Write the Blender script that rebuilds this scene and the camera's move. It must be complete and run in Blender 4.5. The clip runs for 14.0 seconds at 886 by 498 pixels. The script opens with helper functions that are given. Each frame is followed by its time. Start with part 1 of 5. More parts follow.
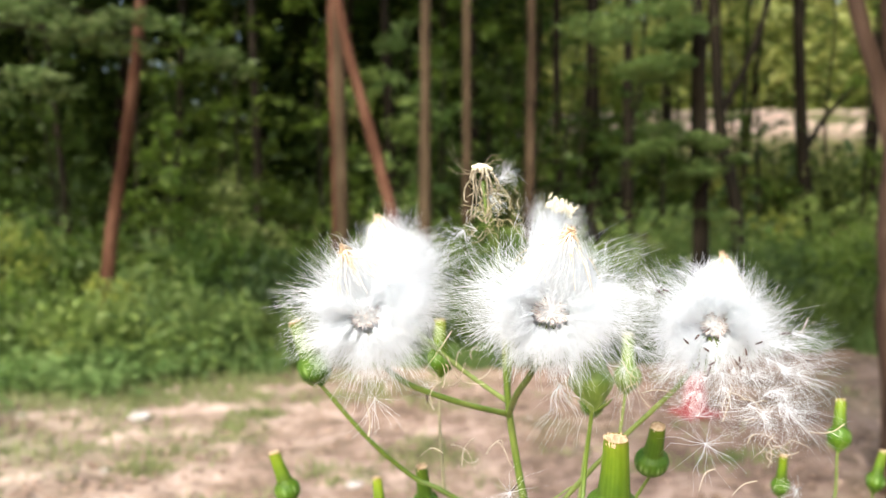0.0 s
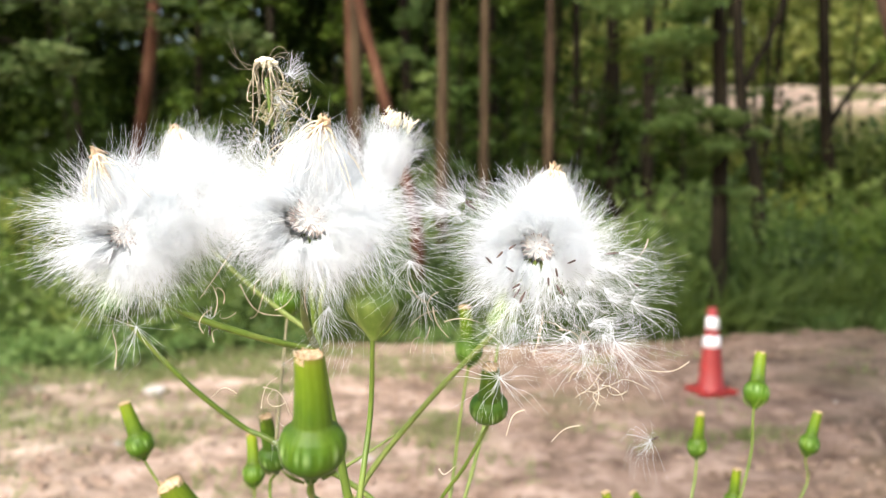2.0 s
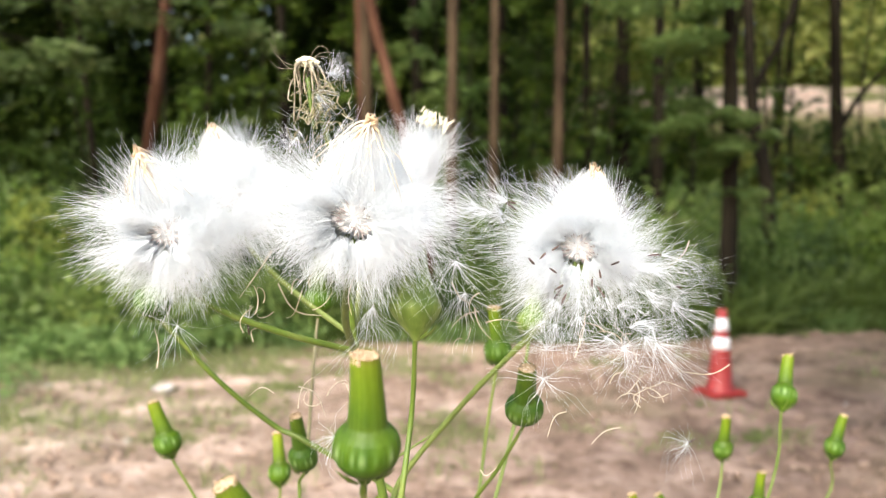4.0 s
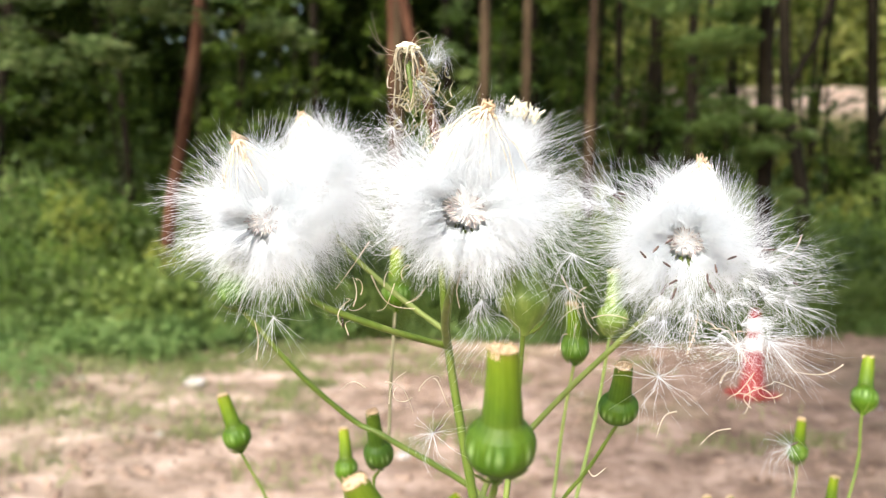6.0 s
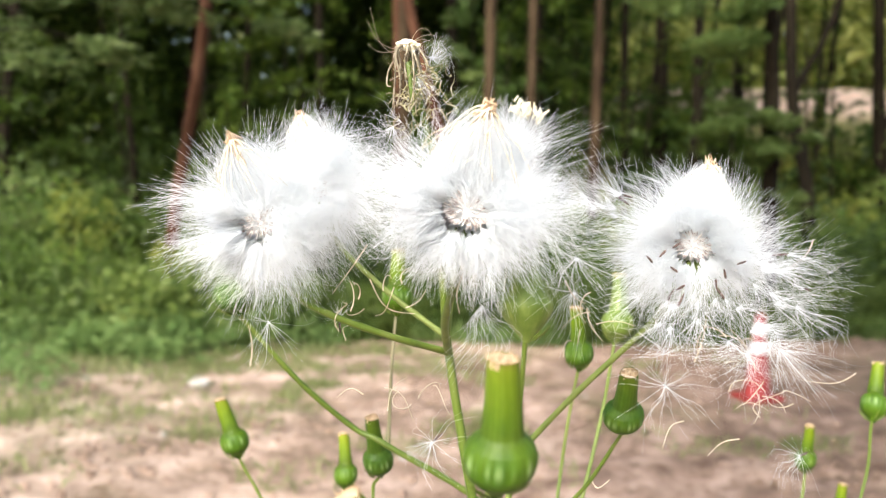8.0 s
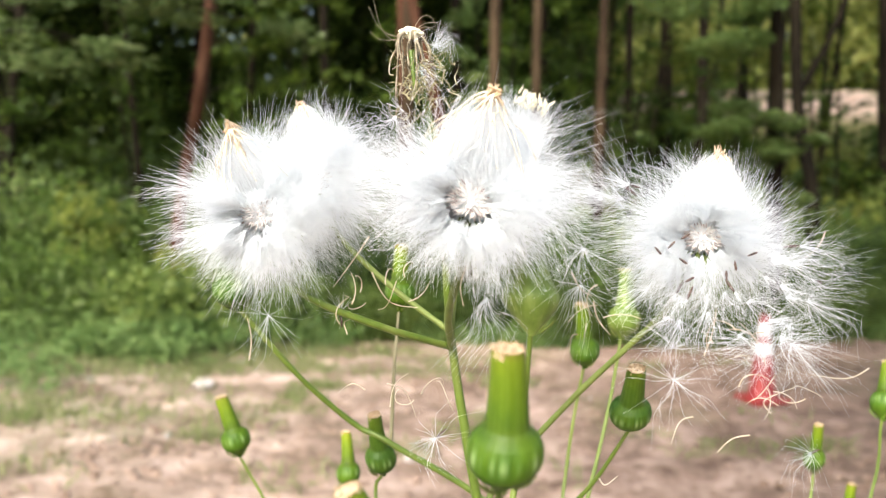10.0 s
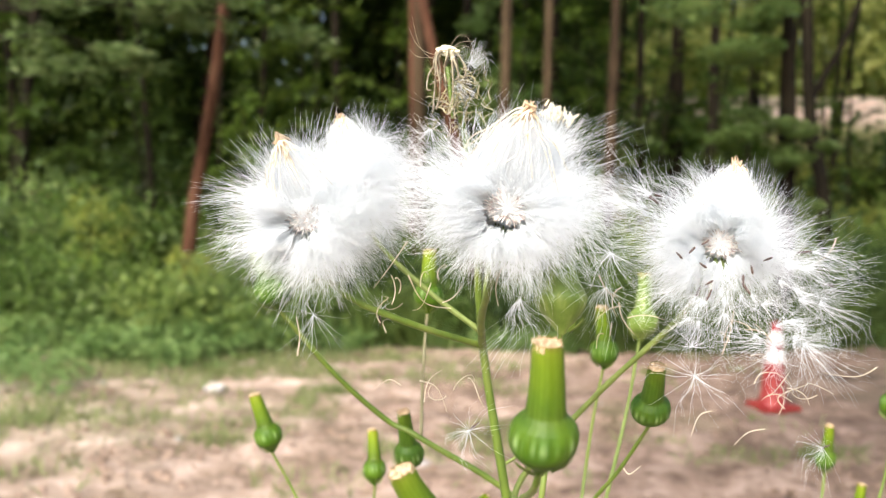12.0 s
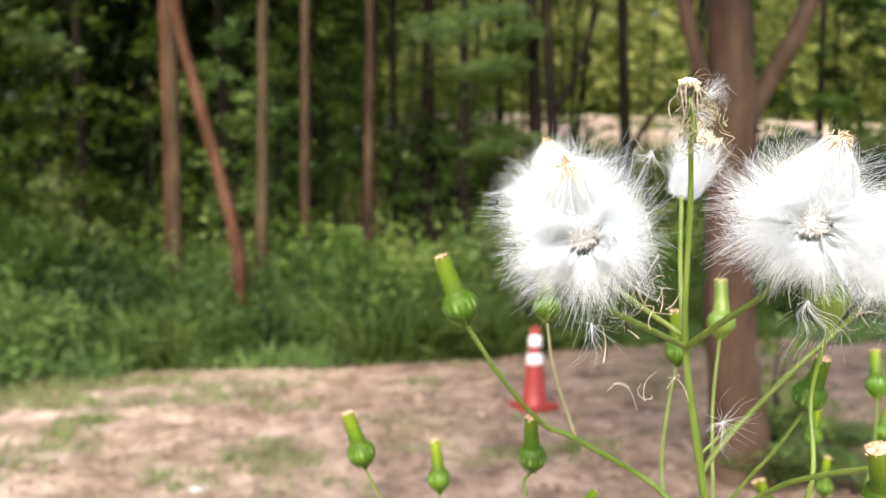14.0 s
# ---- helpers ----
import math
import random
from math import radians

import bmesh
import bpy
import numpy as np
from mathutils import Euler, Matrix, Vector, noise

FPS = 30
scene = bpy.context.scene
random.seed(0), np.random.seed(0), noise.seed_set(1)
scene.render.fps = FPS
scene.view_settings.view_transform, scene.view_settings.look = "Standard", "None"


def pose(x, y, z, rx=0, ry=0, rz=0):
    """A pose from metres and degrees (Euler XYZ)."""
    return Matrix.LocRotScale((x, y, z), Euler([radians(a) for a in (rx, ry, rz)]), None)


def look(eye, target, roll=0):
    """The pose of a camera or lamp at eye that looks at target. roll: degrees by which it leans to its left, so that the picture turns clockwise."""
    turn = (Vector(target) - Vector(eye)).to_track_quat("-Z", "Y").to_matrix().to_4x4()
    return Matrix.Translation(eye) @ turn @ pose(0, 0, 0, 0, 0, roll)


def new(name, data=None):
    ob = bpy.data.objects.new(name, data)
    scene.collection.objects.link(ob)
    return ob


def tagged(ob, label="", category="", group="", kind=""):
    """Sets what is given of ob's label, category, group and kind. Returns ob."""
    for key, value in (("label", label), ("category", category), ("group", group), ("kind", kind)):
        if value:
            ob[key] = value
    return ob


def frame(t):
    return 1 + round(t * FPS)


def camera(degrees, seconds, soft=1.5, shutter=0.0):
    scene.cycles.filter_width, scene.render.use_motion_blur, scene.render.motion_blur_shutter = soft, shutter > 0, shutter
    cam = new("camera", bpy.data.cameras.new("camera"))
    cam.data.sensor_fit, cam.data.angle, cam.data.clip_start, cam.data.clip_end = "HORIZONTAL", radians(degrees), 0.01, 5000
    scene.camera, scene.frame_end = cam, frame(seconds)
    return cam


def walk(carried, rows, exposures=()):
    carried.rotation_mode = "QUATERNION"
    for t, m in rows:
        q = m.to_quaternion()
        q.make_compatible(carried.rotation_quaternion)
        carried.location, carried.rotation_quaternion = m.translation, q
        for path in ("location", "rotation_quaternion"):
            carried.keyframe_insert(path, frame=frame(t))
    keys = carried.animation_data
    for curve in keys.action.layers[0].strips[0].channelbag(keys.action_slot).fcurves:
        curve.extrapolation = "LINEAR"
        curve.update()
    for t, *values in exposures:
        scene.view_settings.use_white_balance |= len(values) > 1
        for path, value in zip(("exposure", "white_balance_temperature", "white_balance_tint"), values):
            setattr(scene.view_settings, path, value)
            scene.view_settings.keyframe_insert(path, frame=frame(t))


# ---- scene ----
cam = camera(49.0, 14.0, soft=1.25)
PATH = [
    (0, (0.00411, 0.01295, 1.25175), (-0.0062, 2.01, 1.1442), 0.05),
    (0.5, (0.01403, 0.03289, 1.2434), (-0.0293, 2.0273, 1.0998), -0.76),
    (1, (0.03142, 0.03631, 1.24263), (-0.0335, 2.0294, 1.0893), -0.09),
    (1.5, (0.04041, 0.03665, 1.24027), (-0.0191, 2.03, 1.0882), 0.06),
    (2, (0.048, 0.04062, 1.23768), (-0.0072, 2.034, 1.0843), 0.14),
    (4.5, (0.03668, 0.04096, 1.23777), (-0.0472, 2.0332, 1.0835), 0.58),
    (5, (0.03115, 0.04791, 1.23708), (-0.0737, 2.0389, 1.0796), 0.63),
    (5.5, (0.03104, 0.04718, 1.23659), (-0.096, 2.0369, 1.0783), 0.75),
    (6, (0.02911, 0.04527, 1.23618), (-0.1017, 2.0347, 1.0774), 0.88),
    (6.5, (0.02806, 0.04486, 1.23595), (-0.1071, 2.0341, 1.0789), 0.98),
    (7, (0.02978, 0.04609, 1.23606), (-0.1077, 2.0353, 1.081), 0.99),
    (7.5, (0.02893, 0.05087, 1.23588), (-0.1098, 2.04, 1.08), 1.07),
    (8, (0.02954, 0.0502, 1.23614), (-0.1111, 2.0391, 1.0801), 1.07),
    (10.5, (0.0294, 0.05389, 1.23406), (-0.127, 2.0419, 1.0816), 1.11),
    (11, (0.0262, 0.0484, 1.23437), (-0.1387, 2.0358, 1.0829), 1.20),
    (11.5, (0.02544, 0.04513, 1.23728), (-0.1407, 2.0329, 1.0916), 1.29),
    (12, (0.0261, 0.04221, 1.23478), (-0.1442, 2.0299, 1.0928), 1.28),
    (12.5, (0.02806, 0.03117, 1.22462), (-0.1487, 2.0178, 1.0758), 1.43),
    (13, (0.02093, 0.0214, 1.22772), (-0.1542, 2.009, 1.0914), 1.18),
    (13.5, (-0.0295, 0.02074, 1.23228), (-0.0153, 2.0174, 1.1184), 0.51),
    (14, (-0.06942, 0.0333, 1.23431), (0.2663, 2.0022, 1.1299), 0.56),
]
walk(cam, [(t, look(eye, target, roll)) for t, eye, target, roll in PATH], exposures=((0.0, 1.31, 6300, 9),))

cam.data.dof.use_dof = True
cam.data.dof.focus_distance = 0.165
cam.data.dof.aperture_fstop = 31.0

# ---- sky and sun: a bright hazy day in an open clearing ----
world = bpy.data.worlds.new("sky")
scene.world = world
world.use_nodes = True
wn = world.node_tree.nodes
sky = wn.new("ShaderNodeTexSky")
sky.sky_type = "NISHITA"
sky.sun_disc = False
sky.sun_elevation, sky.sun_rotation = radians(43), radians(200)
sky.dust_density, sky.air_density = 5.0, 1.1
wn["Background"].inputs["Strength"].default_value = 0.15
world.node_tree.links.new(sky.outputs[0], wn["Background"].inputs["Color"])
sun = new("sun", bpy.data.lights.new("sun", "SUN"))
sun.data.energy, sun.data.angle, sun.data.color = 2.3, radians(26), (1.0, 0.95, 0.88)
sun.matrix_world = look((-0.34 * 22, -0.94 * 22, 20.5), (0, 0, 0))


# ---- materials ----
def material(name, build):
    m = bpy.data.materials.new(name)
    m.use_nodes = True
    nt = m.node_tree
    build(nt, nt.nodes["Principled BSDF"])
    return m


def node(nt, kind, **sockets):
    n = nt.nodes.new(kind)
    for key, value in sockets.items():
        n.inputs[key.replace("_", " ")].default_value = value
    return n


def noise_tex(nt, scale, detail=4.0, stretch=None, rough=0.6):
    n = node(nt, "ShaderNodeTexNoise", Scale=scale, Detail=detail, Roughness=rough)
    tc = nt.nodes.new("ShaderNodeTexCoord")
    if stretch:
        mp = nt.nodes.new("ShaderNodeMapping")
        mp.inputs["Scale"].default_value = stretch
        nt.links.new(tc.outputs["Object"], mp.inputs["Vector"])
        nt.links.new(mp.outputs[0], n.inputs["Vector"])
    else:
        nt.links.new(tc.outputs["Object"], n.inputs["Vector"])
    return n.outputs["Fac"]


def ramp(nt, fac, stops):
    r = nt.nodes.new("ShaderNodeValToRGB")
    while len(r.color_ramp.elements) < len(stops):
        r.color_ramp.elements.new(0.5)
    for e, (p, c) in zip(r.color_ramp.elements, stops):
        e.position, e.color = p, (*c, 1)
    nt.links.new(fac, r.inputs["Fac"])
    return r.outputs["Color"]


def mix(nt, fac, a, b, how="MIX"):
    m = nt.nodes.new("ShaderNodeMix")
    m.data_type, m.blend_type = "RGBA", how
    for sock, v in ((m.inputs[0], fac), (m.inputs[6], a), (m.inputs[7], b)):
        if hasattr(v, "is_linked"):
            nt.links.new(v, sock)
        else:
            sock.default_value = v if isinstance(v, float) else (*v, 1)
    return m.outputs[2]


def bump(nt, p, height, strength, distance):
    b = node(nt, "ShaderNodeBump", Strength=strength, Distance=distance)
    nt.links.new(height, b.inputs["Height"])
    nt.links.new(b.outputs[0], p.inputs["Normal"])


def mixed_shader(nt, p, colour, share):
    """Lets part of the light pass through a thin leaf or hair."""
    t = nt.nodes.new("ShaderNodeBsdfTranslucent")
    if hasattr(colour, "is_linked"):
        nt.links.new(colour, t.inputs["Color"])
    else:
        t.inputs["Color"].default_value = (*colour, 1)
    s = nt.nodes.new("ShaderNodeMixShader")
    s.inputs[0].default_value = share
    out = nt.nodes["Material Output"]
    nt.links.new(p.outputs[0], s.inputs[1])
    nt.links.new(t.outputs[0], s.inputs[2])
    nt.links.new(s.outputs[0], out.inputs["Surface"])


def leaf_material(name, dark, mid, light, rough=0.5, vary=1.0):
    def build(nt, p):
        g = nt.nodes.new("ShaderNodeNewGeometry")
        c = ramp(nt, g.outputs["Random Per Island"], [(0.0, dark), (0.55, mid), (1.0, light)])
        n = noise_tex(nt, 1.3, 3)
        c = mix(nt, 0.40, c, ramp(nt, n, [(0.3, dark), (0.7, light)]))
        # one plant is darker, bluer or yellower than the next
        oi = nt.nodes.new("ShaderNodeObjectInfo")
        c = mix(nt, vary, c, ramp(nt, oi.outputs["Random"], [(0.0, (0.62, 0.70, 0.80)), (0.5, (0.95, 1.0, 0.95)), (1.0, (1.28, 1.22, 1.0))]), "MULTIPLY")
        nt.links.new(c, p.inputs["Base Color"])
        p.inputs["Roughness"].default_value = rough
        p.inputs["Specular IOR Level"].default_value = 0.3
        mixed_shader(nt, p, c, 0.5)
    return material(name, build)


def solid(name, colours, scale, rough, stretch=None, bump_by=0.0, bump_scale=None, thin=0.0, dist=0.001, gloss=0.5):
    def build(nt, p):
        n = noise_tex(nt, scale, 5, stretch)
        k = len(colours) - 1
        c = ramp(nt, n, [(0.28 + 0.44 * i / k, col) for i, col in enumerate(colours)])
        nt.links.new(c, p.inputs["Base Color"])
        p.inputs["Roughness"].default_value = rough
        p.inputs["Specular IOR Level"].default_value = gloss
        if bump_by:
            bump(nt, p, noise_tex(nt, bump_scale or scale, 6, stretch), bump_by, dist)
        if thin:
            mixed_shader(nt, p, c, thin)
    return material(name, build)


def soil(nt, p):
    big = noise_tex(nt, 0.55, 4)
    mid = noise_tex(nt, 3.1, 6, rough=0.7)
    fine = noise_tex(nt, 38, 5, rough=0.7)
    c = ramp(nt, mid, [(0.37, (0.10, 0.058, 0.036)), (0.47, (0.28, 0.192, 0.143)), (0.62, (0.55, 0.405, 0.328))])
    c = mix(nt, 0.32, c, ramp(nt, fine, [(0.3, (0.14, 0.09, 0.062)), (0.7, (0.50, 0.37, 0.30))]))
    lumps = noise_tex(nt, 8.5, 5, rough=0.75)
    c = mix(nt, ramp(nt, lumps, [(0.48, (0, 0, 0)), (0.60, (0.65, 0.65, 0.65))]), c, (0.115, 0.072, 0.047))
    green = ramp(nt, big, [(0.50, (0, 0, 0)), (0.66, (0.5, 0.5, 0.5))])
    c = mix(nt, green, c, (0.15, 0.17, 0.06))
    pos = nt.nodes.new("ShaderNodeTexCoord")
    sep = nt.nodes.new("ShaderNodeSeparateXYZ")
    nt.links.new(pos.outputs["Object"], sep.inputs[0])
    # a thin film of withered grass over the open side
    west = node(nt, "ShaderNodeMapRange", From_Min=0.4, From_Max=-2.4, To_Max=0.6)
    nt.links.new(sep.outputs["X"], west.inputs["Value"])
    c = mix(nt, west.outputs[0], c, ramp(nt, mid, [(0.36, (0.13, 0.108, 0.060)), (0.50, (0.33, 0.258, 0.198)), (0.64, (0.57, 0.455, 0.375))]))
    # browner, darker soil towards +x: the large tree's shade put into the colour
    east_shade = node(nt, "ShaderNodeMapRange", From_Min=0.3, From_Max=2.2, To_Max=0.55)
    nt.links.new(sep.outputs["X"], east_shade.inputs["Value"])
    c = mix(nt, east_shade.outputs[0], c, ramp(nt, mid, [(0.35, (0.09, 0.057, 0.040)), (0.65, (0.30, 0.20, 0.145))]))
    # humus under the wood behind the clearing
    humus = node(nt, "ShaderNodeMapRange", From_Min=8.6, From_Max=10.5)
    nt.links.new(sep.outputs["Y"], humus.inputs["Value"])
    c = mix(nt, humus.outputs[0], c, ramp(nt, mid, [(0.35, (0.05, 0.045, 0.022)), (0.65, (0.15, 0.125, 0.06))]))
    # olive grass on the slope before the bank
    slope = node(nt, "ShaderNodeMapRange", From_Min=11.3, From_Max=12.3, To_Max=0.85)
    nt.links.new(sep.outputs["Y"], slope.inputs["Value"])
    c = mix(nt, slope.outputs[0], c, ramp(nt, mid, [(0.35, (0.11, 0.105, 0.035)), (0.65, (0.27, 0.25, 0.09))]))
    # bare earth bank beyond the trees, its colour raised to look sunlit
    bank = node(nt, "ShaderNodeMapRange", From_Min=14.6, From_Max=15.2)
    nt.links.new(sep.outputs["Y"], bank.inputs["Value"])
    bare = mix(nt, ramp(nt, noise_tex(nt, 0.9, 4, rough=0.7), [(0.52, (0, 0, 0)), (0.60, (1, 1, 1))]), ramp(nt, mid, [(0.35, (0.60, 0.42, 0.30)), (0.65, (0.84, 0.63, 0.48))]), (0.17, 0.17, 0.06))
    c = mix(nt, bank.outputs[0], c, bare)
    far = node(nt, "ShaderNodeMapRange", From_Min=17.8, From_Max=18.6)
    nt.links.new(sep.outputs["Y"], far.inputs["Value"])
    c = mix(nt, far.outputs[0], c, ramp(nt, mid, [(0.35, (0.16, 0.20, 0.05)), (0.65, (0.30, 0.33, 0.10))]))
    nt.links.new(c, p.inputs["Base Color"])
    p.inputs["Roughness"].default_value = 0.95
    p.inputs["Specular IOR Level"].default_value = 0.2
    bump(nt, p, fine, 0.8, 0.02)


def bud_skin(nt, p, shade=0.0):
    # green bracts with paler seams along the bud
    at = nt.nodes.new("ShaderNodeAttribute")
    at.attribute_name = "seam"
    tone = nt.nodes.new("ShaderNodeAttribute")
    tone.attribute_name = "along"
    oi = nt.nodes.new("ShaderNodeObjectInfo")
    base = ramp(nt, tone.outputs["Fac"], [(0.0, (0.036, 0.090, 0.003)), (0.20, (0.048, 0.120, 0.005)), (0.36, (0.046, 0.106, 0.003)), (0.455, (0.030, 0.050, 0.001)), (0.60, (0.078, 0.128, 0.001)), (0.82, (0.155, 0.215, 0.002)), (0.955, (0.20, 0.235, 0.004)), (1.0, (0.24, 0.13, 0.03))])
    base = mix(nt, oi.outputs["Random"], base, mix(nt, 0.65, base, (0.014, 0.060, 0.003)))
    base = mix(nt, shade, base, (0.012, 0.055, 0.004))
    base = mix(nt, at.outputs["Fac"], base, (0.34, 0.47, 0.20))
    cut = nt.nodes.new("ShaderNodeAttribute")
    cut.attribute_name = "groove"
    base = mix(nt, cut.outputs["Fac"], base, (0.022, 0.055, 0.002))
    n = noise_tex(nt, 900, 4, (1, 1, 0.25))
    base = mix(nt, 0.16, base, ramp(nt, n, [(0.3, (0.02, 0.05, 0.001)), (0.7, (0.14, 0.22, 0.01))]))
    base = mix(nt, 0.12, base, ramp(nt, noise_tex(nt, 170, 3), [(0.35, (0.03, 0.07, 0.002)), (0.7, (0.22, 0.27, 0.01))]))
    nt.links.new(base, p.inputs["Base Color"])
    p.inputs["Roughness"].default_value = 0.52
    p.inputs["Specular IOR Level"].default_value = 0.22
    bump(nt, p, n, 0.25, 0.0002)


def pappus_build(nt, p):
    c = ramp(nt, noise_tex(nt, 220, 3), [(0.3, (0.925, 0.953, 0.975)), (0.7, (0.96, 0.98, 0.99))])
    nt.links.new(c, p.inputs["Base Color"])
    p.inputs["Roughness"].default_value = 0.45
    mixed_shader(nt, p, c, 0.62)


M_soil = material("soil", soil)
M_pappus = material("pappus", pappus_build)
M_silk = solid("silk", [(0.88, 0.905, 0.925), (0.945, 0.96, 0.97)], 700, 0.6, None, 0.35, 1800, thin=0.68, dist=0.0003)
M_bud = material("bud_green", bud_skin)
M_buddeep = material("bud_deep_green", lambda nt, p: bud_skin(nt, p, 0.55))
M_budpale = solid("pale_bud", [(0.075, 0.130, 0.010), (0.115, 0.175, 0.024), (0.20, 0.265, 0.060)], 420, 0.5, (1, 1, 0.3), 0.3, 700, dist=0.0003)
M_stem = solid("stem_green", [(0.065, 0.105, 0.010), (0.105, 0.160, 0.016), (0.170, 0.205, 0.045)], 160, 0.5, (1, 1, 0.3), 0.3, 500, dist=0.0003)
M_pale = solid("pale_stem", [(0.105, 0.155, 0.022), (0.19, 0.235, 0.055)], 200, 0.6, (1, 1, 0.3))
M_tan = solid("dry_tan", [(0.27, 0.17, 0.09), (0.46, 0.34, 0.21), (0.64, 0.53, 0.38)], 900, 0.8, None, 0.5, 1500, dist=0.0003)
M_drystem = solid("dry_stem", [(0.17, 0.15, 0.07), (0.30, 0.27, 0.15)], 200, 0.7, (1, 1, 0.3))
M_drape = solid("drape_straw", [(0.52, 0.42, 0.26), (0.68, 0.60, 0.44), (0.82, 0.78, 0.66)], 300, 0.7)
M_straw = solid("dry_straw", [(0.40, 0.33, 0.23), (0.58, 0.50, 0.38), (0.72, 0.65, 0.53)], 500, 0.7, thin=0.3)
M_grey = solid("dry_grey", [(0.10, 0.082, 0.05), (0.22, 0.185, 0.12), (0.40, 0.36, 0.27)], 700, 0.8)
M_tangle = solid("tangled_straw", [(0.15, 0.14, 0.05), (0.33, 0.30, 0.16), (0.52, 0.50, 0.35)], 500, 0.8)
M_cream = solid("cream_disc", [(0.62, 0.56, 0.36), (0.82, 0.78, 0.62)], 1200, 0.8, None, 0.6, 1500, dist=0.0004)
M_achene = solid("achene_brown", [(0.03, 0.016, 0.012), (0.075, 0.042, 0.032), (0.15, 0.10, 0.08)], 900, 0.6)
M_greyach = solid("achene_grey", [(0.60, 0.54, 0.51), (0.80, 0.77, 0.75), (0.93, 0.92, 0.92)], 1500, 0.7)
M_seedbrown = solid("achene_mauve", [(0.22, 0.165, 0.15), (0.40, 0.33, 0.31), (0.60, 0.53, 0.51)], 1100, 0.7)
M_bark_red = solid("red_bark", [(0.032, 0.014, 0.008), (0.075, 0.034, 0.019), (0.12, 0.062, 0.038)], 9, 0.9, (1, 1, 0.25), 0.9, 22, dist=0.02, gloss=0.12)
M_bark_tan = solid("tan_bark", [(0.025, 0.017, 0.010), (0.056, 0.038, 0.021), (0.096, 0.069, 0.040)], 10, 0.9, (1, 1, 0.22), 0.9, 24, dist=0.02, gloss=0.12)
M_bark_mid = solid("brown_bark", [(0.018, 0.012, 0.007), (0.042, 0.027, 0.015), (0.080, 0.055, 0.031)], 10, 0.9, (1, 1, 0.22), 0.9, 24, dist=0.02, gloss=0.12)
# near-black: the wood's shade is put into this bark's colour
M_bark_shade = solid("shade_bark", [(0.006, 0.005, 0.003), (0.013, 0.010, 0.006), (0.026, 0.020, 0.012)], 9, 0.95, (1, 1, 0.25), 0.9, 22, dist=0.02, gloss=0.12)
M_bark_big = solid("smooth_bark", [(0.045, 0.028, 0.018), (0.090, 0.057, 0.039), (0.15, 0.103, 0.074)], 7, 0.9, (1, 1, 0.3), 0.7, 26, dist=0.012, gloss=0.12)
M_leaf = leaf_material("leaf_mid", (0.052, 0.095, 0.016), (0.092, 0.160, 0.028), (0.165, 0.230, 0.045))
# the bright end paints lit spots among leaves deep in the wood
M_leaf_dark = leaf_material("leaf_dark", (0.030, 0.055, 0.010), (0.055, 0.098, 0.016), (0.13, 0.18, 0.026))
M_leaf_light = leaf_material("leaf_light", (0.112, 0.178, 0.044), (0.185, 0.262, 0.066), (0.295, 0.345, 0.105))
M_leaf_fresh = leaf_material("leaf_fresh", (0.100, 0.185, 0.050), (0.175, 0.278, 0.080), (0.285, 0.372, 0.130), vary=0.25)
# leaf_mid darkened, so shade in the brush lies in the leaf colour
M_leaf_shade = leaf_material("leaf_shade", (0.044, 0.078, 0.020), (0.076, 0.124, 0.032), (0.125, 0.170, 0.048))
# sunlight on the far trees is put into these pale yellow-green leaves
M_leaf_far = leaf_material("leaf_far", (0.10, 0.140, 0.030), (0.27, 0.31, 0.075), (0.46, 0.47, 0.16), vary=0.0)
# the pale greyish end paints highlights onto some leaves of the boughs
M_leaf_oak = leaf_material("leaf_oak", (0.062, 0.112, 0.026), (0.135, 0.200, 0.060), (0.32, 0.36, 0.16))
M_leaf_yellow = leaf_material("leaf_yellow", (0.15, 0.19, 0.035), (0.24, 0.28, 0.055), (0.36, 0.38, 0.09))
M_grass = leaf_material("grass", (0.140, 0.200, 0.050), (0.220, 0.255, 0.095), (0.380, 0.370, 0.200), 0.6, vary=0.0)
M_rock = solid("pale_stone", [(0.24, 0.21, 0.19), (0.42, 0.39, 0.36), (0.58, 0.56, 0.54)], 14, 0.9, None, 0.6, 30, dist=0.01)
M_greyrock = solid("grey_stone", [(0.12, 0.12, 0.13), (0.24, 0.24, 0.26)], 12, 0.9, None, 0.6, 30, dist=0.01)
M_cone = solid("cone_red", [(0.26, 0.025, 0.024), (0.34, 0.035, 0.032)], 9, 0.45, None, 0.1, 40)
M_band = solid("reflective_white", [(0.78, 0.78, 0.80), (0.88, 0.88, 0.88)], 20, 0.3)

rng = np.random.default_rng(7)


# ---- mesh helpers ----
def fast_mesh(name, verts, faces, smooth=True):
    """A mesh from arrays: verts n x 3, faces m x 3 or m x 4."""
    verts, faces = np.asarray(verts, np.float32), np.asarray(faces, np.int32)
    k = faces.shape[1]
    me = bpy.data.meshes.new(name)
    me.vertices.add(len(verts))
    me.vertices.foreach_set("co", verts.ravel())
    me.loops.add(faces.size)
    me.loops.foreach_set("vertex_index", faces.ravel())
    me.polygons.add(len(faces))
    me.polygons.foreach_set("loop_start", np.arange(0, faces.size, k, dtype=np.int32))
    me.update(calc_edges=True)
    me.polygons.foreach_set("use_smooth", np.full(len(faces), smooth))
    me.validate()
    return me


def part(name, me, mat, parent, label=""):
    """One mesh object under a thing or a part, made in world coordinates."""
    ob = new(name, me)
    me.materials.append(mat)
    ob.parent = parent
    if parent.parent is None:
        ob.matrix_parent_inverse = Matrix.Translation(-parent.location)
    return tagged(ob, label)


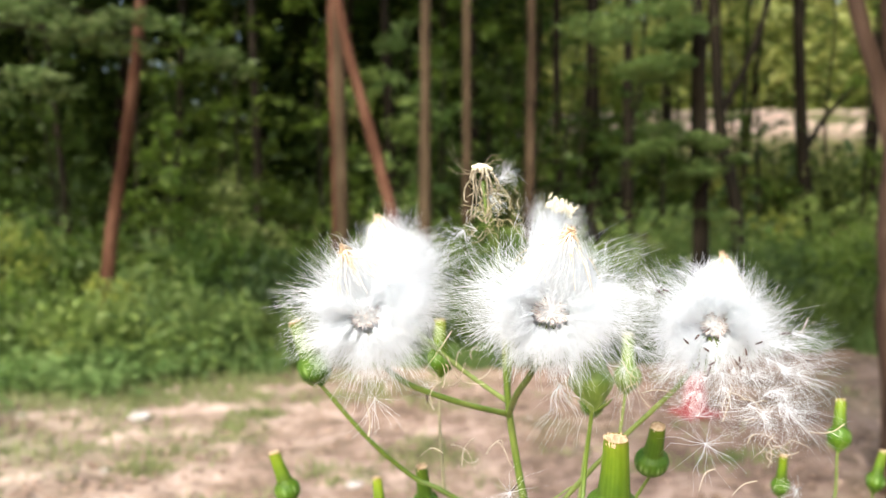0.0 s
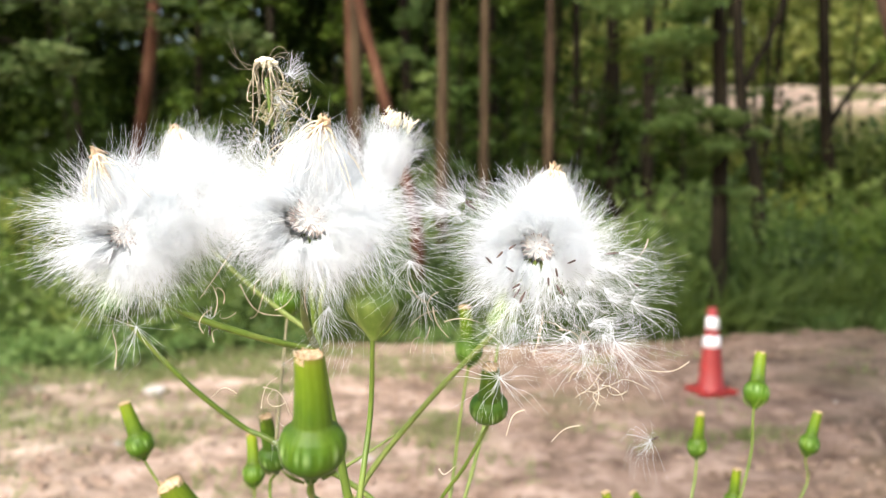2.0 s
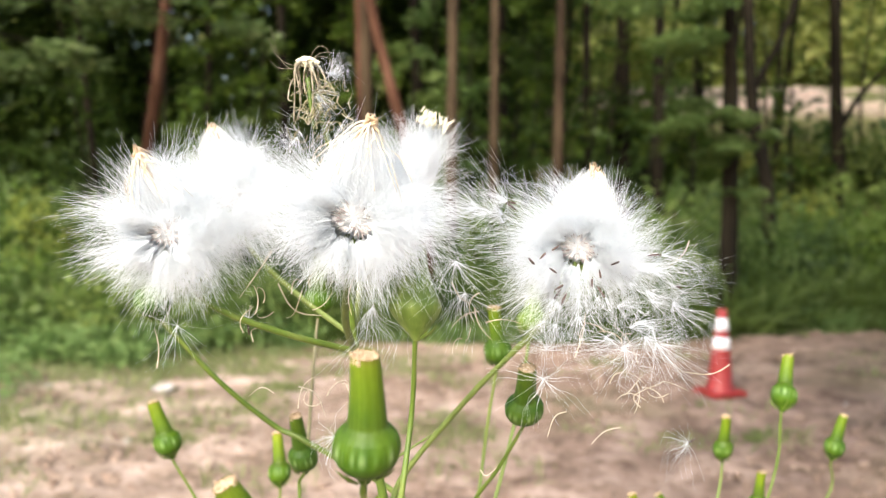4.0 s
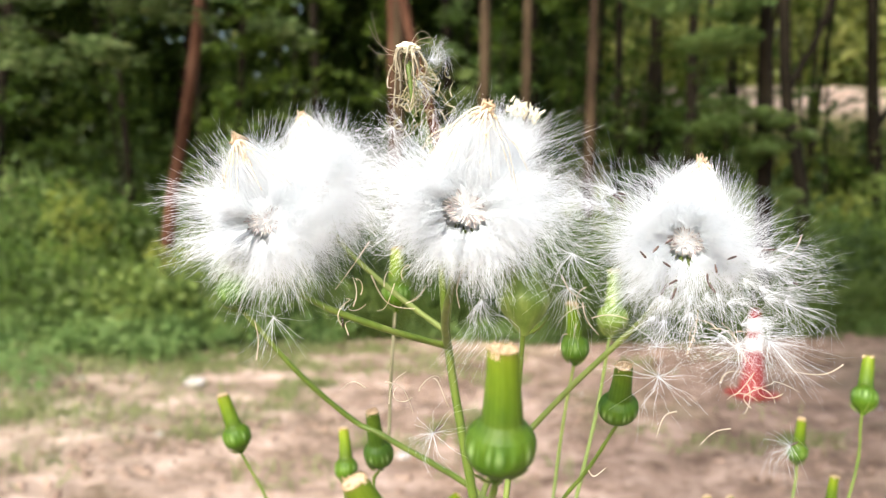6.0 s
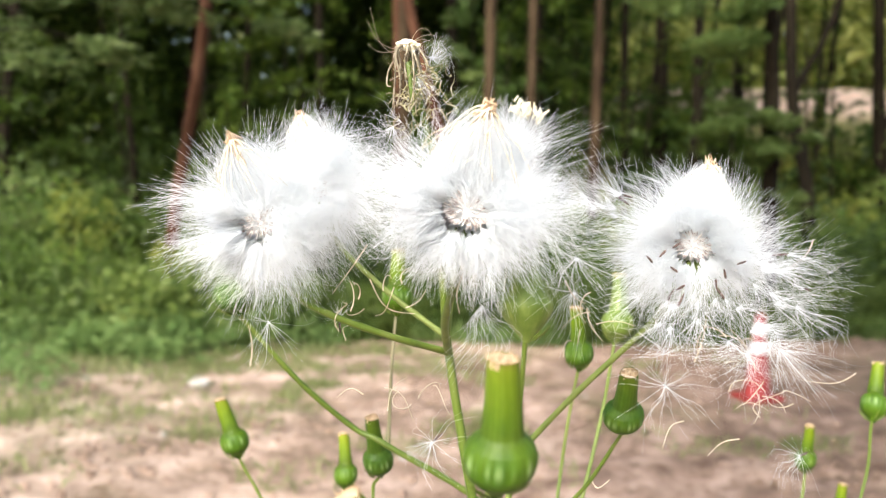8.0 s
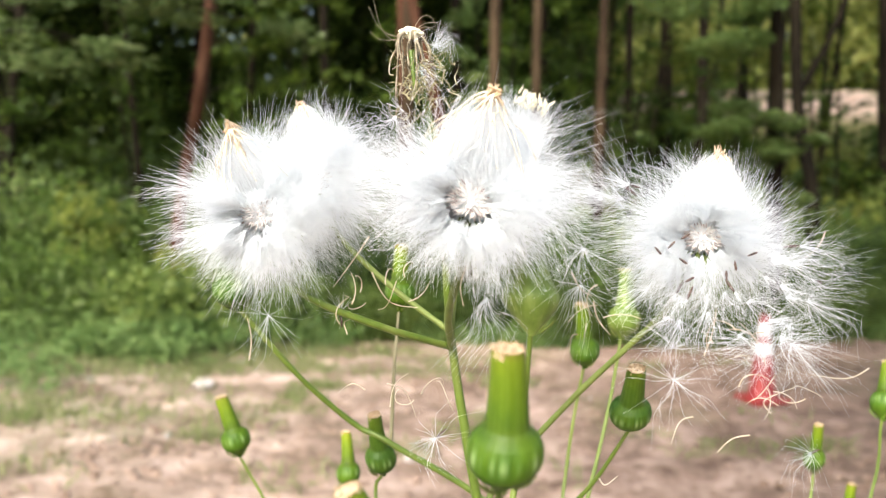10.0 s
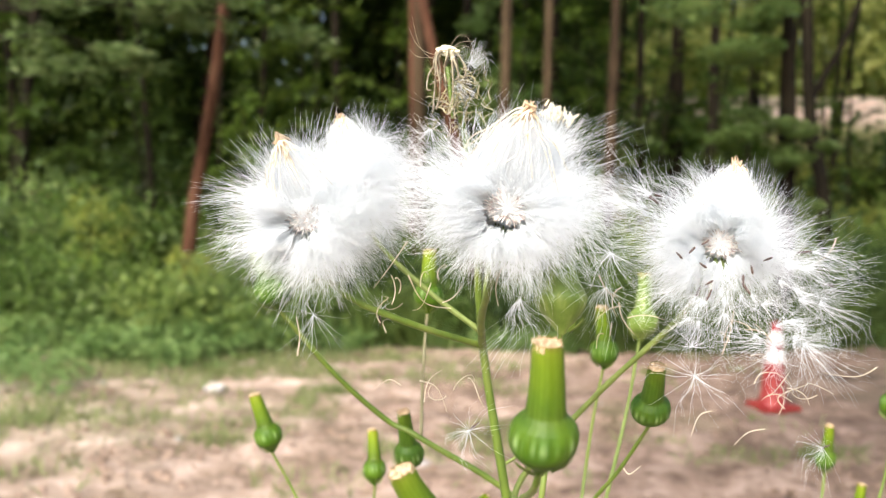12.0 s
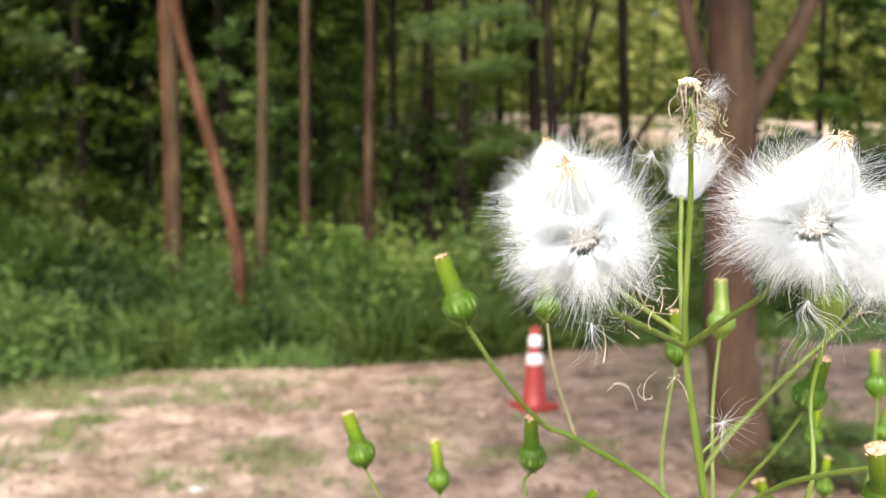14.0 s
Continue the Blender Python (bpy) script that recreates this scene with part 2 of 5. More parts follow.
def thing(name, at, label, category, group="", kind=""):
    ob = new(name)
    ob.empty_display_size = 0.05
    ob.location = at
    return tagged(ob, label, category, group, kind)


def smooth_path(pts, steps=6):
    """Catmull-Rom curve through the points."""
    p = np.asarray(pts, float)
    if len(p) == 2:
        return np.array([p[0] + (p[1] - p[0]) * s for s in np.linspace(0, 1, steps + 1)])
    q = np.vstack([2 * p[0] - p[1], p, 2 * p[-1] - p[-2]])
    out = []
    for i in range(1, len(q) - 2):
        a, b, c, d = q[i - 1:i + 3]
        for s in np.linspace(0, 1, steps, endpoint=False):
            out.append(0.5 * (2 * b + (c - a) * s + (2 * a - 5 * b + 4 * c - d) * s ** 2 + (3 * b - a - 3 * c + d) * s ** 3))
    return np.array(out + [p[-1]])


def tubes(paths, radii, sides=6):
    """Many tubes at once. paths: n x k x 3; radii: n x k. Returns verts and quads."""
    paths, radii = np.asarray(paths, float), np.asarray(radii, float)
    n, k, _ = paths.shape
    tang = np.gradient(paths, axis=1)
    tang /= np.linalg.norm(tang, axis=2, keepdims=True) + 1e-12
    ref = np.where(np.abs(tang[:, :1, 2:3]) > 0.9, np.array([1.0, 0, 0]), np.array([0, 0, 1.0]))
    ref = np.repeat(ref, k, axis=1)
    u = np.cross(tang, ref)
    u /= np.linalg.norm(u, axis=2, keepdims=True) + 1e-12
    v = np.cross(tang, u)
    ang = np.arange(sides) * 2 * np.pi / sides
    ring = u[:, :, None] * np.cos(ang)[:, None] + v[:, :, None] * np.sin(ang)[:, None]
    verts = (paths[:, :, None] + ring * radii[:, :, None, None]).reshape(-1, 3)
    idx = np.arange(n * k * sides).reshape(n, k, sides)
    nxt = np.roll(idx, -1, axis=2)
    quads = np.stack([idx[:, :-1], nxt[:, :-1], nxt[:, 1:], idx[:, 1:]], -1).reshape(-1, 4)
    return verts, quads


def tube_mesh(name, pts, r0, r1, sides=8, steps=6, wobble=0.0):
    path = smooth_path(pts, steps)
    if name == "filament":
        for _ in range(6):
            path[1:-1] = (path[:-2] + 2 * path[1:-1] + path[2:]) / 4
    k = len(path)
    rad = np.interp(path[:, 2], r0, r1) if isinstance(r0, list) else np.linspace(r0, r1, k)
    if wobble:
        rad = rad * (1 + wobble * np.sin(np.arange(k) * 1.7 + path[0, 0] * 40) + wobble * rng.normal(0, 0.5, k))
    v, q = tubes([path], [rad], sides)
    return fast_mesh(name, v, q)


def joined(sets):
    vs, fs, n = [], [], 0
    for v, f in sets:
        vs.append(v)
        fs.append(np.asarray(f) + n)
        n += len(v)
    return np.vstack(vs), np.vstack(fs)


def unit(v):
    v = np.asarray(v, float)
    return v / (np.linalg.norm(v, axis=-1, keepdims=True) + 1e-12)


def leaf_cloud(centres, sizes, flat=0.6, droop=0.15, slim=0.5):
    """Folded pointed leaves, two faces each side of the midrib, at the given places."""
    n = len(centres)
    normal = unit(rng.normal(0, 1, (n, 3)) * (1 - flat) + np.array([0, 0, 1.0]) * flat * 1.6)
    along = unit(np.cross(normal, rng.normal(0, 1, (n, 3))))
    side = np.cross(normal, along)
    s = np.asarray(sizes)[:, None]
    base = centres - along * s * 0.5
    tip = centres + along * s * 0.5 - np.array([0, 0, 1.0]) * s * droop
    mid = centres + normal * s * -0.05
    lift = normal * s * 0.10
    w = side * s * slim * 0.5
    v = np.stack([base, mid + w + lift, tip, mid - w + lift], 1).reshape(-1, 3)
    i = np.arange(n)[:, None] * 4
    f = np.hstack([i, i + 1, i + 2, i, i + 2, i + 3]).reshape(-1, 3)
    return v, f


def clumps(centres, spread, count, flat=0.45):
    """Places scattered round clump centres."""
    c = np.repeat(np.asarray(centres, float), count, axis=0)
    d = rng.normal(0, 1, c.shape)
    d = unit(d) * np.cbrt(rng.random((len(c), 1))) * np.asarray(spread)
    d[:, 2] *= flat
    return c + d


# ---- ground: one sheet from the clearing to the horizon ----
def rise(x, y):
    t = np.clip((y - 9.5) / 7.5, 0, 1)
    t = t * t * (3 - 2 * t)
    return 2.75 * t * (0.35 + 0.65 * np.clip((x + 2) / 4, 0, 1)) + 0.02 * np.clip(y - 20, 0, 400)


def height(x, y):
    clod = 0.0
    for f, a, px in ((0.8, 0.045, 0.3), (2.3, 0.022, 1.7), (5.9, 0.012, 4.1), (13.0, 0.007, 2.2)):
        clod = clod + a * np.sin(f * x + px + 1.3 * np.sin(f * 0.7 * y + px)) * np.cos(f * 1.1 * y + 0.8 * np.sin(f * 0.9 * x + 2 * px))
    return clod * np.clip((y - 0.8) / 2, 0.15, 1) + rise(x, y)


def build_ground():
    gx = np.concatenate([-np.geomspace(400, 7, 22), np.linspace(-6.9, 6.9, 190), np.geomspace(7, 400, 22)])
    gy = np.concatenate([-np.geomspace(400, 1, 16), np.linspace(-0.9, 2.4, 12), np.linspace(2.5, 9.5, 130), np.geomspace(9.6, 400, 60)])
    X, Y = np.meshgrid(gx, gy)
    rough = rng.normal(0, 0.006, X.shape) * ((Y > 2) & (Y < 10))
    Z = height(X, Y) + rough
    Z = Z - height(np.array(0.03), np.array(0.25)) * np.exp(-((X - 0.03) ** 2 + (Y - 0.25) ** 2))
    v = np.stack([X, Y, Z], -1).reshape(-1, 3)
    ny, nx = X.shape
    i = np.arange(ny * nx).reshape(ny, nx)
    f = np.stack([i[:-1, :-1], i[:-1, 1:], i[1:, 1:], i[1:, :-1]], -1).reshape(-1, 4)
    ob = new("ground", fast_mesh("ground", v, f))
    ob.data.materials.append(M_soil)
    tagged(ob, "bare sandy tan soil of a woodland clearing with sparse grass", "ground", kind="structure")


build_ground()


def ground_z(x, y):
    return float(height(np.array(float(x)), np.array(float(y))))


# ---- trees ----
def tree(pts, r, bark, label, crown_at=None, crown_r=1.6, leaves=900, leaf=0.13, foliage=None, top=7.0, group="wood", limbs=(), low=()):
    """A tapered trunk through pts (the lowest goes down to the ground), limbs, and a leafy crown.
    low: clump centres of leaves that hang in sight, with their limbs."""
    foliage = foliage or M_leaf
    x0, y0 = pts[0][0], pts[0][1]
    z0 = ground_z(x0, y0)
    ob = thing("tree", (x0, y0, z0), label, "tree", group)
    lead = np.array(pts[-1]) - np.array(pts[-2])
    lead = lead / max(lead[2], 0.3)
    last = np.array(pts[-1])
    end = last + lead * 0.6 * (top - last[2]) + np.array([0, 0, 0.4 * (top - last[2])])
    line = [(x0 + (x0 - pts[1][0]) * 0.1, y0, z0 - 0.15)] + [tuple(p) for p in pts[0:]] + [tuple((last + end) / 2), tuple(end)]
    if pts[0][2] < z0 + 0.25:
        line = [(pts[0][0], y0, z0 - 0.15)] + [tuple(p) for p in pts[1:]] + [tuple((last + end) / 2), tuple(end)]
    path = smooth_path(line, 7)
    k = len(path)
    zz = path[:, 2] - z0
    rad = r * (1 - 0.7 * np.clip(zz / (top - z0), 0, 1)) * (1 + 0.5 * np.exp(-np.clip(zz, 0, 9) / 0.16)) * (1 + rng.normal(0, 0.03, k))
    v, q = tubes([path], [rad], 12)
    v = v + rng.normal(0, r * 0.035, v.shape)
    part("trunk", fast_mesh("trunk", v, q), bark, ob)
    for limb in limbs:
        part("limb", tube_mesh("limb", limb[0], limb[1], limb[1] * 0.6, 8, 6, 0.04), bark, ob)
    c = np.array(crown_at if crown_at is not None else end)
    n = 14
    heads = c + rng.normal(0, 1, (n, 3)) * np.array([crown_r, crown_r, crown_r * 0.55]) * 0.6
    heads[:, 2] = np.maximum(heads[:, 2], 3.6)
    for h in heads[:7]:
        s = path[int(k * rng.uniform(0.72, 0.97))]
        part("limb", tube_mesh("limb", [s, (s + h) / 2 + [0, 0, 0.12], h], r * 0.3, r * 0.08, 5, 4), bark, ob)
    places = clumps(heads, crown_r * 0.55, leaves // n)
    sizes = rng.uniform(0.7, 1.3, len(places)) * leaf
    sets = [leaf_cloud(places, sizes)]
    for (lx, ly, lz), spread, count, size in low:
        s = path[int(np.argmin(np.abs(path[:, 2] - lz - 0.25)))]
        tip = np.array([lx, ly, lz])
        part("limb", tube_mesh("limb", [s, s * 0.45 + tip * 0.55 + [0, 0, 0.12], tip], r * 0.14, 0.004, 5, 5), bark, ob)
        pl = clumps([tip + rng.normal(0, 1, 3) * spread * 0.45 * np.array([1, 1, 0.5]) for _ in range(5)], spread * 0.6, count // 5, 0.35)
        sets.append(leaf_cloud(pl, rng.uniform(0.7, 1.3, len(pl)) * size, 0.7))
    v, f = joined(sets)
    part("crown", fast_mesh("crown", v, f, False), foliage, ob)
    return ob


RED = "slender reddish-brown trunk of a tree at the edge of the wood"
TAN = "straight slim greyish-brown trunk standing in the wood"
DARK = "dark shaded tree trunk deep in the wood"
tree([(-2.60, 7.25, 0.0), (-2.52, 7.25, 0.86), (-2.37, 7.25, 1.78), (-2.26, 7.25, 2.70)], 0.056, M_bark_red, RED)
tree([(-0.93, 8.5, 0.0), (-0.92, 8.5, 1.05), (-0.95, 8.5, 2.95)], 0.062, M_bark_tan, TAN)
tree([(-0.36, 7.55, 0.0), (-0.355, 7.55, 0.63), (-0.405, 7.55, 1.02), (-0.665, 7.65, 1.98), (-0.865, 7.75, 2.79)], 0.055, M_bark_red,
     "leaning reddish-brown trunk crossing in front of a straight one")
tree([(-1.02, 8.9, 0.0), (-1.02, 8.9, 1.4), (-1.06, 8.9, 3.1)], 0.05, M_bark_red, RED)
tree([(-0.2, 8.5, 0.0), (-0.2, 8.5, 1.05), (-0.19, 8.5, 2.95)], 0.062, M_bark_tan, TAN)
tree([(0.18, 9.0, 0.0), (0.177, 9.0, 1.14), (0.172, 9.0, 3.05)], 0.055, M_bark_tan, TAN)
tree([(0.79, 9.5, 0.0), (0.8, 9.5, 1.3), (0.81, 9.5, 3.15)], 0.064, M_bark_mid, TAN)
tree([(1.8, 12.0, 0.3), (1.79, 12.0, 1.38), (1.76, 12.0, 3.24)], 0.1, M_bark_shade, DARK)
tree([(2.03, 11.0, 0.2), (2.03, 11.0, 1.1), (2.02, 11.0, 2.5)], 0.075, M_bark_shade, DARK)
tree([(1.34, 12.0, 0.3), (1.34, 12.0, 1.6), (1.32, 12.0, 3.6)], 0.06, M_bark_shade, DARK)
tree([(2.75, 9.0, 0.0), (2.66, 9.0, 1.1), (2.58, 9.0, 1.5), (2.5, 9.0, 1.92), (2.43, 9.0, 3.0)], 0.07, M_bark_shade,
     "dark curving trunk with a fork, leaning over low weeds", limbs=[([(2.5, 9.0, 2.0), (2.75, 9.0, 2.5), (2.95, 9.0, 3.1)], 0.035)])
tree([(4.5, 12.0, 0.4), (4.36, 12.0, 1.7), (4.28, 12.0, 3.1)], 0.09, M_bark_shade, DARK, limbs=[([(4.34, 12.0, 1.75), (4.6, 12.0, 2.2), (4.95, 12.0, 2.6)], 0.04)])
tree([(5.6, 13.0, 0.5), (5.6, 13.0, 1.7), (5.75, 13.0, 3.3)], 0.09, M_bark_shade, DARK)
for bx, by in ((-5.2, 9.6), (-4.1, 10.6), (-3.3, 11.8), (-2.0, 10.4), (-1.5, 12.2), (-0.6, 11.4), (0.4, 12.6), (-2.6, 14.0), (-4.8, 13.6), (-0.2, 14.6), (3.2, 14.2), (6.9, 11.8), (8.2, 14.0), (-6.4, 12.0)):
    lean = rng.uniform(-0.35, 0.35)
    tree([(bx, by, ground_z(bx, by)), (bx + lean * 0.3, by, 1.4), (bx + lean, by, 3.4)], rng.uniform(0.045, 0.085), M_bark_shade, DARK, foliage=M_leaf_dark, leaves=1000, leaf=0.16)

# the large tree beside the clearing; its unseen crown is set forward for shade
tree([(2.02, 4.1, 0.0), (2.0, 4.1, 0.1), (1.94, 4.1, 0.62), (1.92, 4.1, 1.12), (1.93, 4.1, 1.63), (1.89, 4.1, 2.12), (1.84, 4.1, 3.0)], 0.118, M_bark_big,
     "thick brown forked tree trunk beside the clearing", crown_at=(2.1, 1.7, 5.2), crown_r=2.6, leaves=7500, leaf=0.19, top=6.2, group="clearing",
     limbs=[([(1.96, 4.1, 1.5), (2.05, 4.1, 1.70), (2.3, 4.12, 2.14), (2.6, 4.2, 2.9), (3.0, 4.3, 3.7)], 0.052), ([(1.9, 4.12, 1.35), (1.8, 4.12, 1.75), (1.7, 4.14, 2.11), (1.55, 4.2, 3.0), (1.5, 4.3, 3.8)], 0.045)])

# a broadleaf tree whose low boughs hang in over the edge of the clearing
tree([(-4.4, 7.2, 0.0), (-4.35, 7.2, 1.2), (-4.2, 7.2, 3.0)], 0.11, M_bark_shade, "broadleaf tree with low greyish-green boughs at the wood's edge", foliage=M_leaf_oak,
     crown_at=(-4.2, 7.4, 5.4), crown_r=1.6, leaves=800, leaf=0.14,
     low=[((-2.95, 6.6, 2.45), 0.42, 300, 0.10), ((-2.45, 6.5, 2.30), 0.34, 240, 0.10), ((-2.05, 6.6, 2.38), 0.30, 160, 0.09), ((-2.7, 6.5, 2.0), 0.3, 200, 0.10),
          ((-1.65, 6.9, 2.25), 0.3, 130, 0.09), ((-3.2, 6.8, 2.1), 0.4, 220, 0.10), ((-2.2, 6.7, 2.75), 0.5, 240, 0.10), ((-3.4, 6.6, 2.8), 0.5, 240, 0.1)])
# a small leafy tree with a dark foot
tree([(1.97, 7.5, 0.0), (1.95, 7.5, 0.85), (1.94, 7.5, 1.6), (1.9, 7.5, 2.6)], 0.075, M_bark_shade, "small leafy tree with a dark foot and mid-green leaves", foliage=M_leaf_light,
     crown_at=(1.9, 7.6, 4.3), crown_r=1.2, leaves=700, leaf=0.11, top=4.6,
     low=[((1.90, 7.35, 1.38), 0.24, 620, 0.08), ((1.66, 7.35, 1.75), 0.30, 640, 0.08), ((2.02, 7.35, 1.52), 0.17, 220, 0.08), ((1.50, 7.3, 2.15), 0.36, 560, 0.085), ((1.25, 7.7, 2.6), 0.40, 300, 0.085), ((1.62, 7.3, 2.55), 0.32, 380, 0.085), ((2.03, 7.35, 1.12), 0.17, 140, 0.075)])


# ---- undergrowth ----
def shrub(x, y, w, h, count, size, foliage, label, group="undergrowth", spread=0.36, tier=0.9):
    z0 = ground_z(x, y)
    ob = thing("shrub", (x, y, z0), label, "shrub", group)
    sets = []
    heads = []
    for _ in range(11):
        a, rr = rng.uniform(0, 2 * np.pi), w * 0.5 * math.sqrt(rng.random())
        hh = h * rng.uniform(0.35, 1.0) * (1 - 0.35 * (rr / (w * 0.5)) ** 2)
        heads.append((x + rr * math.cos(a), y + rr * math.sin(a) * 0.8, z0 + hh * 0.86))
    stems = []
    for hd in heads:
        stems.append(smooth_path([(x + rng.uniform(-.06, .06), y + rng.uniform(-.06, .06), z0 - 0.03), ((x + hd[0]) / 2, (y + hd[1]) / 2, z0 + (hd[2] - z0) * 0.6), hd], 4))
    v, q = tubes(stems, np.repeat(np.linspace(0.010, 0.003, stems[0].shape[0])[None], len(stems), 0), 5)
    part("woody_base", fast_mesh("woody_base", v, q), M_bark_shade, ob)
    pl = clumps(heads, w * spread, count // len(heads), tier)
    pl[:, 2] = np.maximum(pl[:, 2], z0 + 0.02)
    v, f = leaf_cloud(pl, rng.uniform(0.6, 1.35, len(pl)) * size, 0.40 if tier > 0.5 else 0.7)
    part("foliage", fast_mesh("foliage", v, f, False), foliage, ob)


BRUSH = "dense leafy green brush along the edge of the clearing"
for i in range(22):
    x = -4.4 + i * 0.40 + rng.uniform(-0.2, 0.2)
    y = 7.42 + rng.uniform(-0.2, 0.15) - (0.45 if x < -1.9 else 0) + (0.45 if x > -1.3 else 0) + (0.8 if x > 2.2 else 0)
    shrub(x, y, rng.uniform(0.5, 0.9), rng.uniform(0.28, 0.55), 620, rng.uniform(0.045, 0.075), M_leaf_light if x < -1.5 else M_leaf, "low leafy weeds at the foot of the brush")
for i in range(30):
    x = -5.2 + i * 0.37 + rng.uniform(-0.12, 0.12)
    y = 7.75 + rng.uniform(-0.3, 0.3) + (0.9 if x > 2.2 else 0) + (0.35 if x > -1.2 else 0)
    h = rng.uniform(0.75, 1.1) if x > -1.4 else rng.uniform(0.8, 1.25)
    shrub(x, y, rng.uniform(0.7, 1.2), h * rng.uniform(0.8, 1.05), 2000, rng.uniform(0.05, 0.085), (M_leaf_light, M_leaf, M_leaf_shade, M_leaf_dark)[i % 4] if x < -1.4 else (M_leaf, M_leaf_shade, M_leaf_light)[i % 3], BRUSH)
for i in range(18):
    x = -5.0 + i * 0.62 + rng.uniform(-0.2, 0.2)
    y = 9.3 + rng.uniform(-0.3, 0.5) + (0.8 if x > 2.0 else 0)
    shrub(x, y, rng.uniform(1.0, 1.5), rng.uniform(0.9, 1.3), 1000, 0.10, (M_leaf, M_leaf_light)[i % 2], BRUSH)
for x, y, w, h in ((-3.6, 6.75, 0.9, 0.7), (-3.0, 6.9, 0.9, 0.75), (-2.5, 6.85, 0.8, 0.65), (-2.05, 7.0, 0.8, 0.7), (-1.65, 7.15, 0.7, 0.6), (-4.2, 6.7, 0.9, 0.8)):
    shrub(x, y, w, h, 1500, 0.055, M_leaf_light if w < 0.85 else M_leaf, "light green soft weeds standing before the brush")
for x, y, w, h in ((1.35, 12.3, 0.8, 1.9), (1.62, 12.1, 0.8, 2.0), (2.25, 12.3, 0.8, 2.1), (1.95, 12.1, 0.7, 2.05), (2.62, 12.2, 0.6, 1.7)):
    shrub(x, y, w, h, 800, 0.10, M_leaf_dark, "dark bush standing before the sunny earth bank")
for x, y, w, h in ((3.3, 12.3, 0.9, 0.8), (4.0, 12.6, 0.9, 0.7), (4.8, 12.2, 1.1, 0.9), (5.7, 12.5, 1.0, 0.8), (3.6, 11.4, 0.9, 0.7)):
    shrub(x, y, w, h, 620, 0.09, M_leaf_yellow, "low sunlit bush on the slope below the earth bank")
for x, y, w, h in ((-3.25, 7.2, 0.45, 1.3), (-2.45, 7.15, 0.35, 0.9)):
    shrub(x, y, w, h, 700, 0.05, M_leaf_yellow, "yellowish-green leafy bush at the wood's edge")
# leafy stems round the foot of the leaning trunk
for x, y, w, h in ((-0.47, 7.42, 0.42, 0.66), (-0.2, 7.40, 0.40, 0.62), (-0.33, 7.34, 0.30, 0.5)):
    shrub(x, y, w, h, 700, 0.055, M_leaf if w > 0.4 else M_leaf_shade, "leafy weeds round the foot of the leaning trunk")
# taller saplings between the trunks
def sapling(x, y, h, w, boughs, leaves, size, foliage, label, r=0.018, clear=0.25, sag=0.10, group="saplings"):
    """A slim leaning stem with arching boughs; the leaves sit in two ranks along each bough, on tilted sprays."""
    z0 = ground_z(x, y)
    ob = thing("sapling", (x, y, z0), label, "sapling", group)
    lean = rng.normal(0, 0.07 * h, 2)
    stem = smooth_path([(x, y, z0 - 0.05), (x + lean[0] * 0.3 + rng.normal(0, 0.02), y, z0 + h * 0.35), (x + lean[0] * 0.6 + rng.normal(0, 0.04), y + lean[1] * 0.6, z0 + h * 0.7), (x + lean[0], y + lean[1], z0 + h)], 6)
    k = len(stem)
    part("stem", fast_mesh("stem", *tubes([stem], [np.linspace(r, r * 0.3, k)], 7)), M_bark_shade, ob)
    sets, lines = [], []
    for i in range(boughs):
        f = clear + (1 - clear) * (i + rng.random()) / boughs
        p0 = stem[min(k - 1, int(f * (k - 1)))]
        a = rng.uniform(0, 2 * np.pi)
        ln = w * 0.5 * rng.uniform(0.55, 1.25) * (1.15 - 0.65 * f)
        out = np.array([math.cos(a), math.sin(a), rng.uniform(-0.15, 0.45)])
        line = smooth_path([p0, p0 + out * ln * 0.5 + [0, 0, 0.06 * ln], p0 + out * ln - [0, 0, (sag + 0.25 * rng.random()) * ln]], 5)
        lines.append(line)
        side = unit(np.cross(out, [0.0, 0.0, 1.0]) + rng.normal(0, 0.35, 3))
        n = max(8, int(leaves / boughs * rng.uniform(0.5, 1.5)))
        q = rng.uniform(0.2, 1.05, n)
        at = np.stack([np.interp(q, np.linspace(0, 1, len(line)), line[:, j]) for j in range(3)], -1)
        reach = ln * 0.34 * np.sqrt(np.clip(1.15 - q, 0.05, 1)) * rng.uniform(-1, 1, n)
        pl = at + side * reach[:, None] + rng.normal(0, 0.035, (n, 3)) - np.array([0, 0, 1.0]) * (np.abs(reach) * 0.25)[:, None]
        sets.append(leaf_cloud(pl, rng.uniform(0.6, 1.3, n) * size, rng.uniform(0.45, 0.75)))
    for line in lines:
        part("bough", fast_mesh("bough", *tubes([line], [np.linspace(r * 0.35, 0.002, len(line))], 5)), M_bark_shade, ob)
    v, f = joined(sets)
    part("foliage", fast_mesh("foliage", v, f, False), foliage, ob)


SAP = "slim leafy sapling in the shade between the trunks"
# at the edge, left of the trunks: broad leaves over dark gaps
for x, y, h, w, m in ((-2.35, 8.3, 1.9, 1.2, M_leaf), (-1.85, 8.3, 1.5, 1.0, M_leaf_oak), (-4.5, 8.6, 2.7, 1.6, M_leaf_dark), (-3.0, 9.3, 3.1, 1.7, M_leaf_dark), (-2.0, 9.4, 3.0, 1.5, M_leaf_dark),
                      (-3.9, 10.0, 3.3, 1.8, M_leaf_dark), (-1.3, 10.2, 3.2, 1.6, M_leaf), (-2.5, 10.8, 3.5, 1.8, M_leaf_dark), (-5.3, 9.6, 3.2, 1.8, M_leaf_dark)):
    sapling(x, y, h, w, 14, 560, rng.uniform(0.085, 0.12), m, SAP)
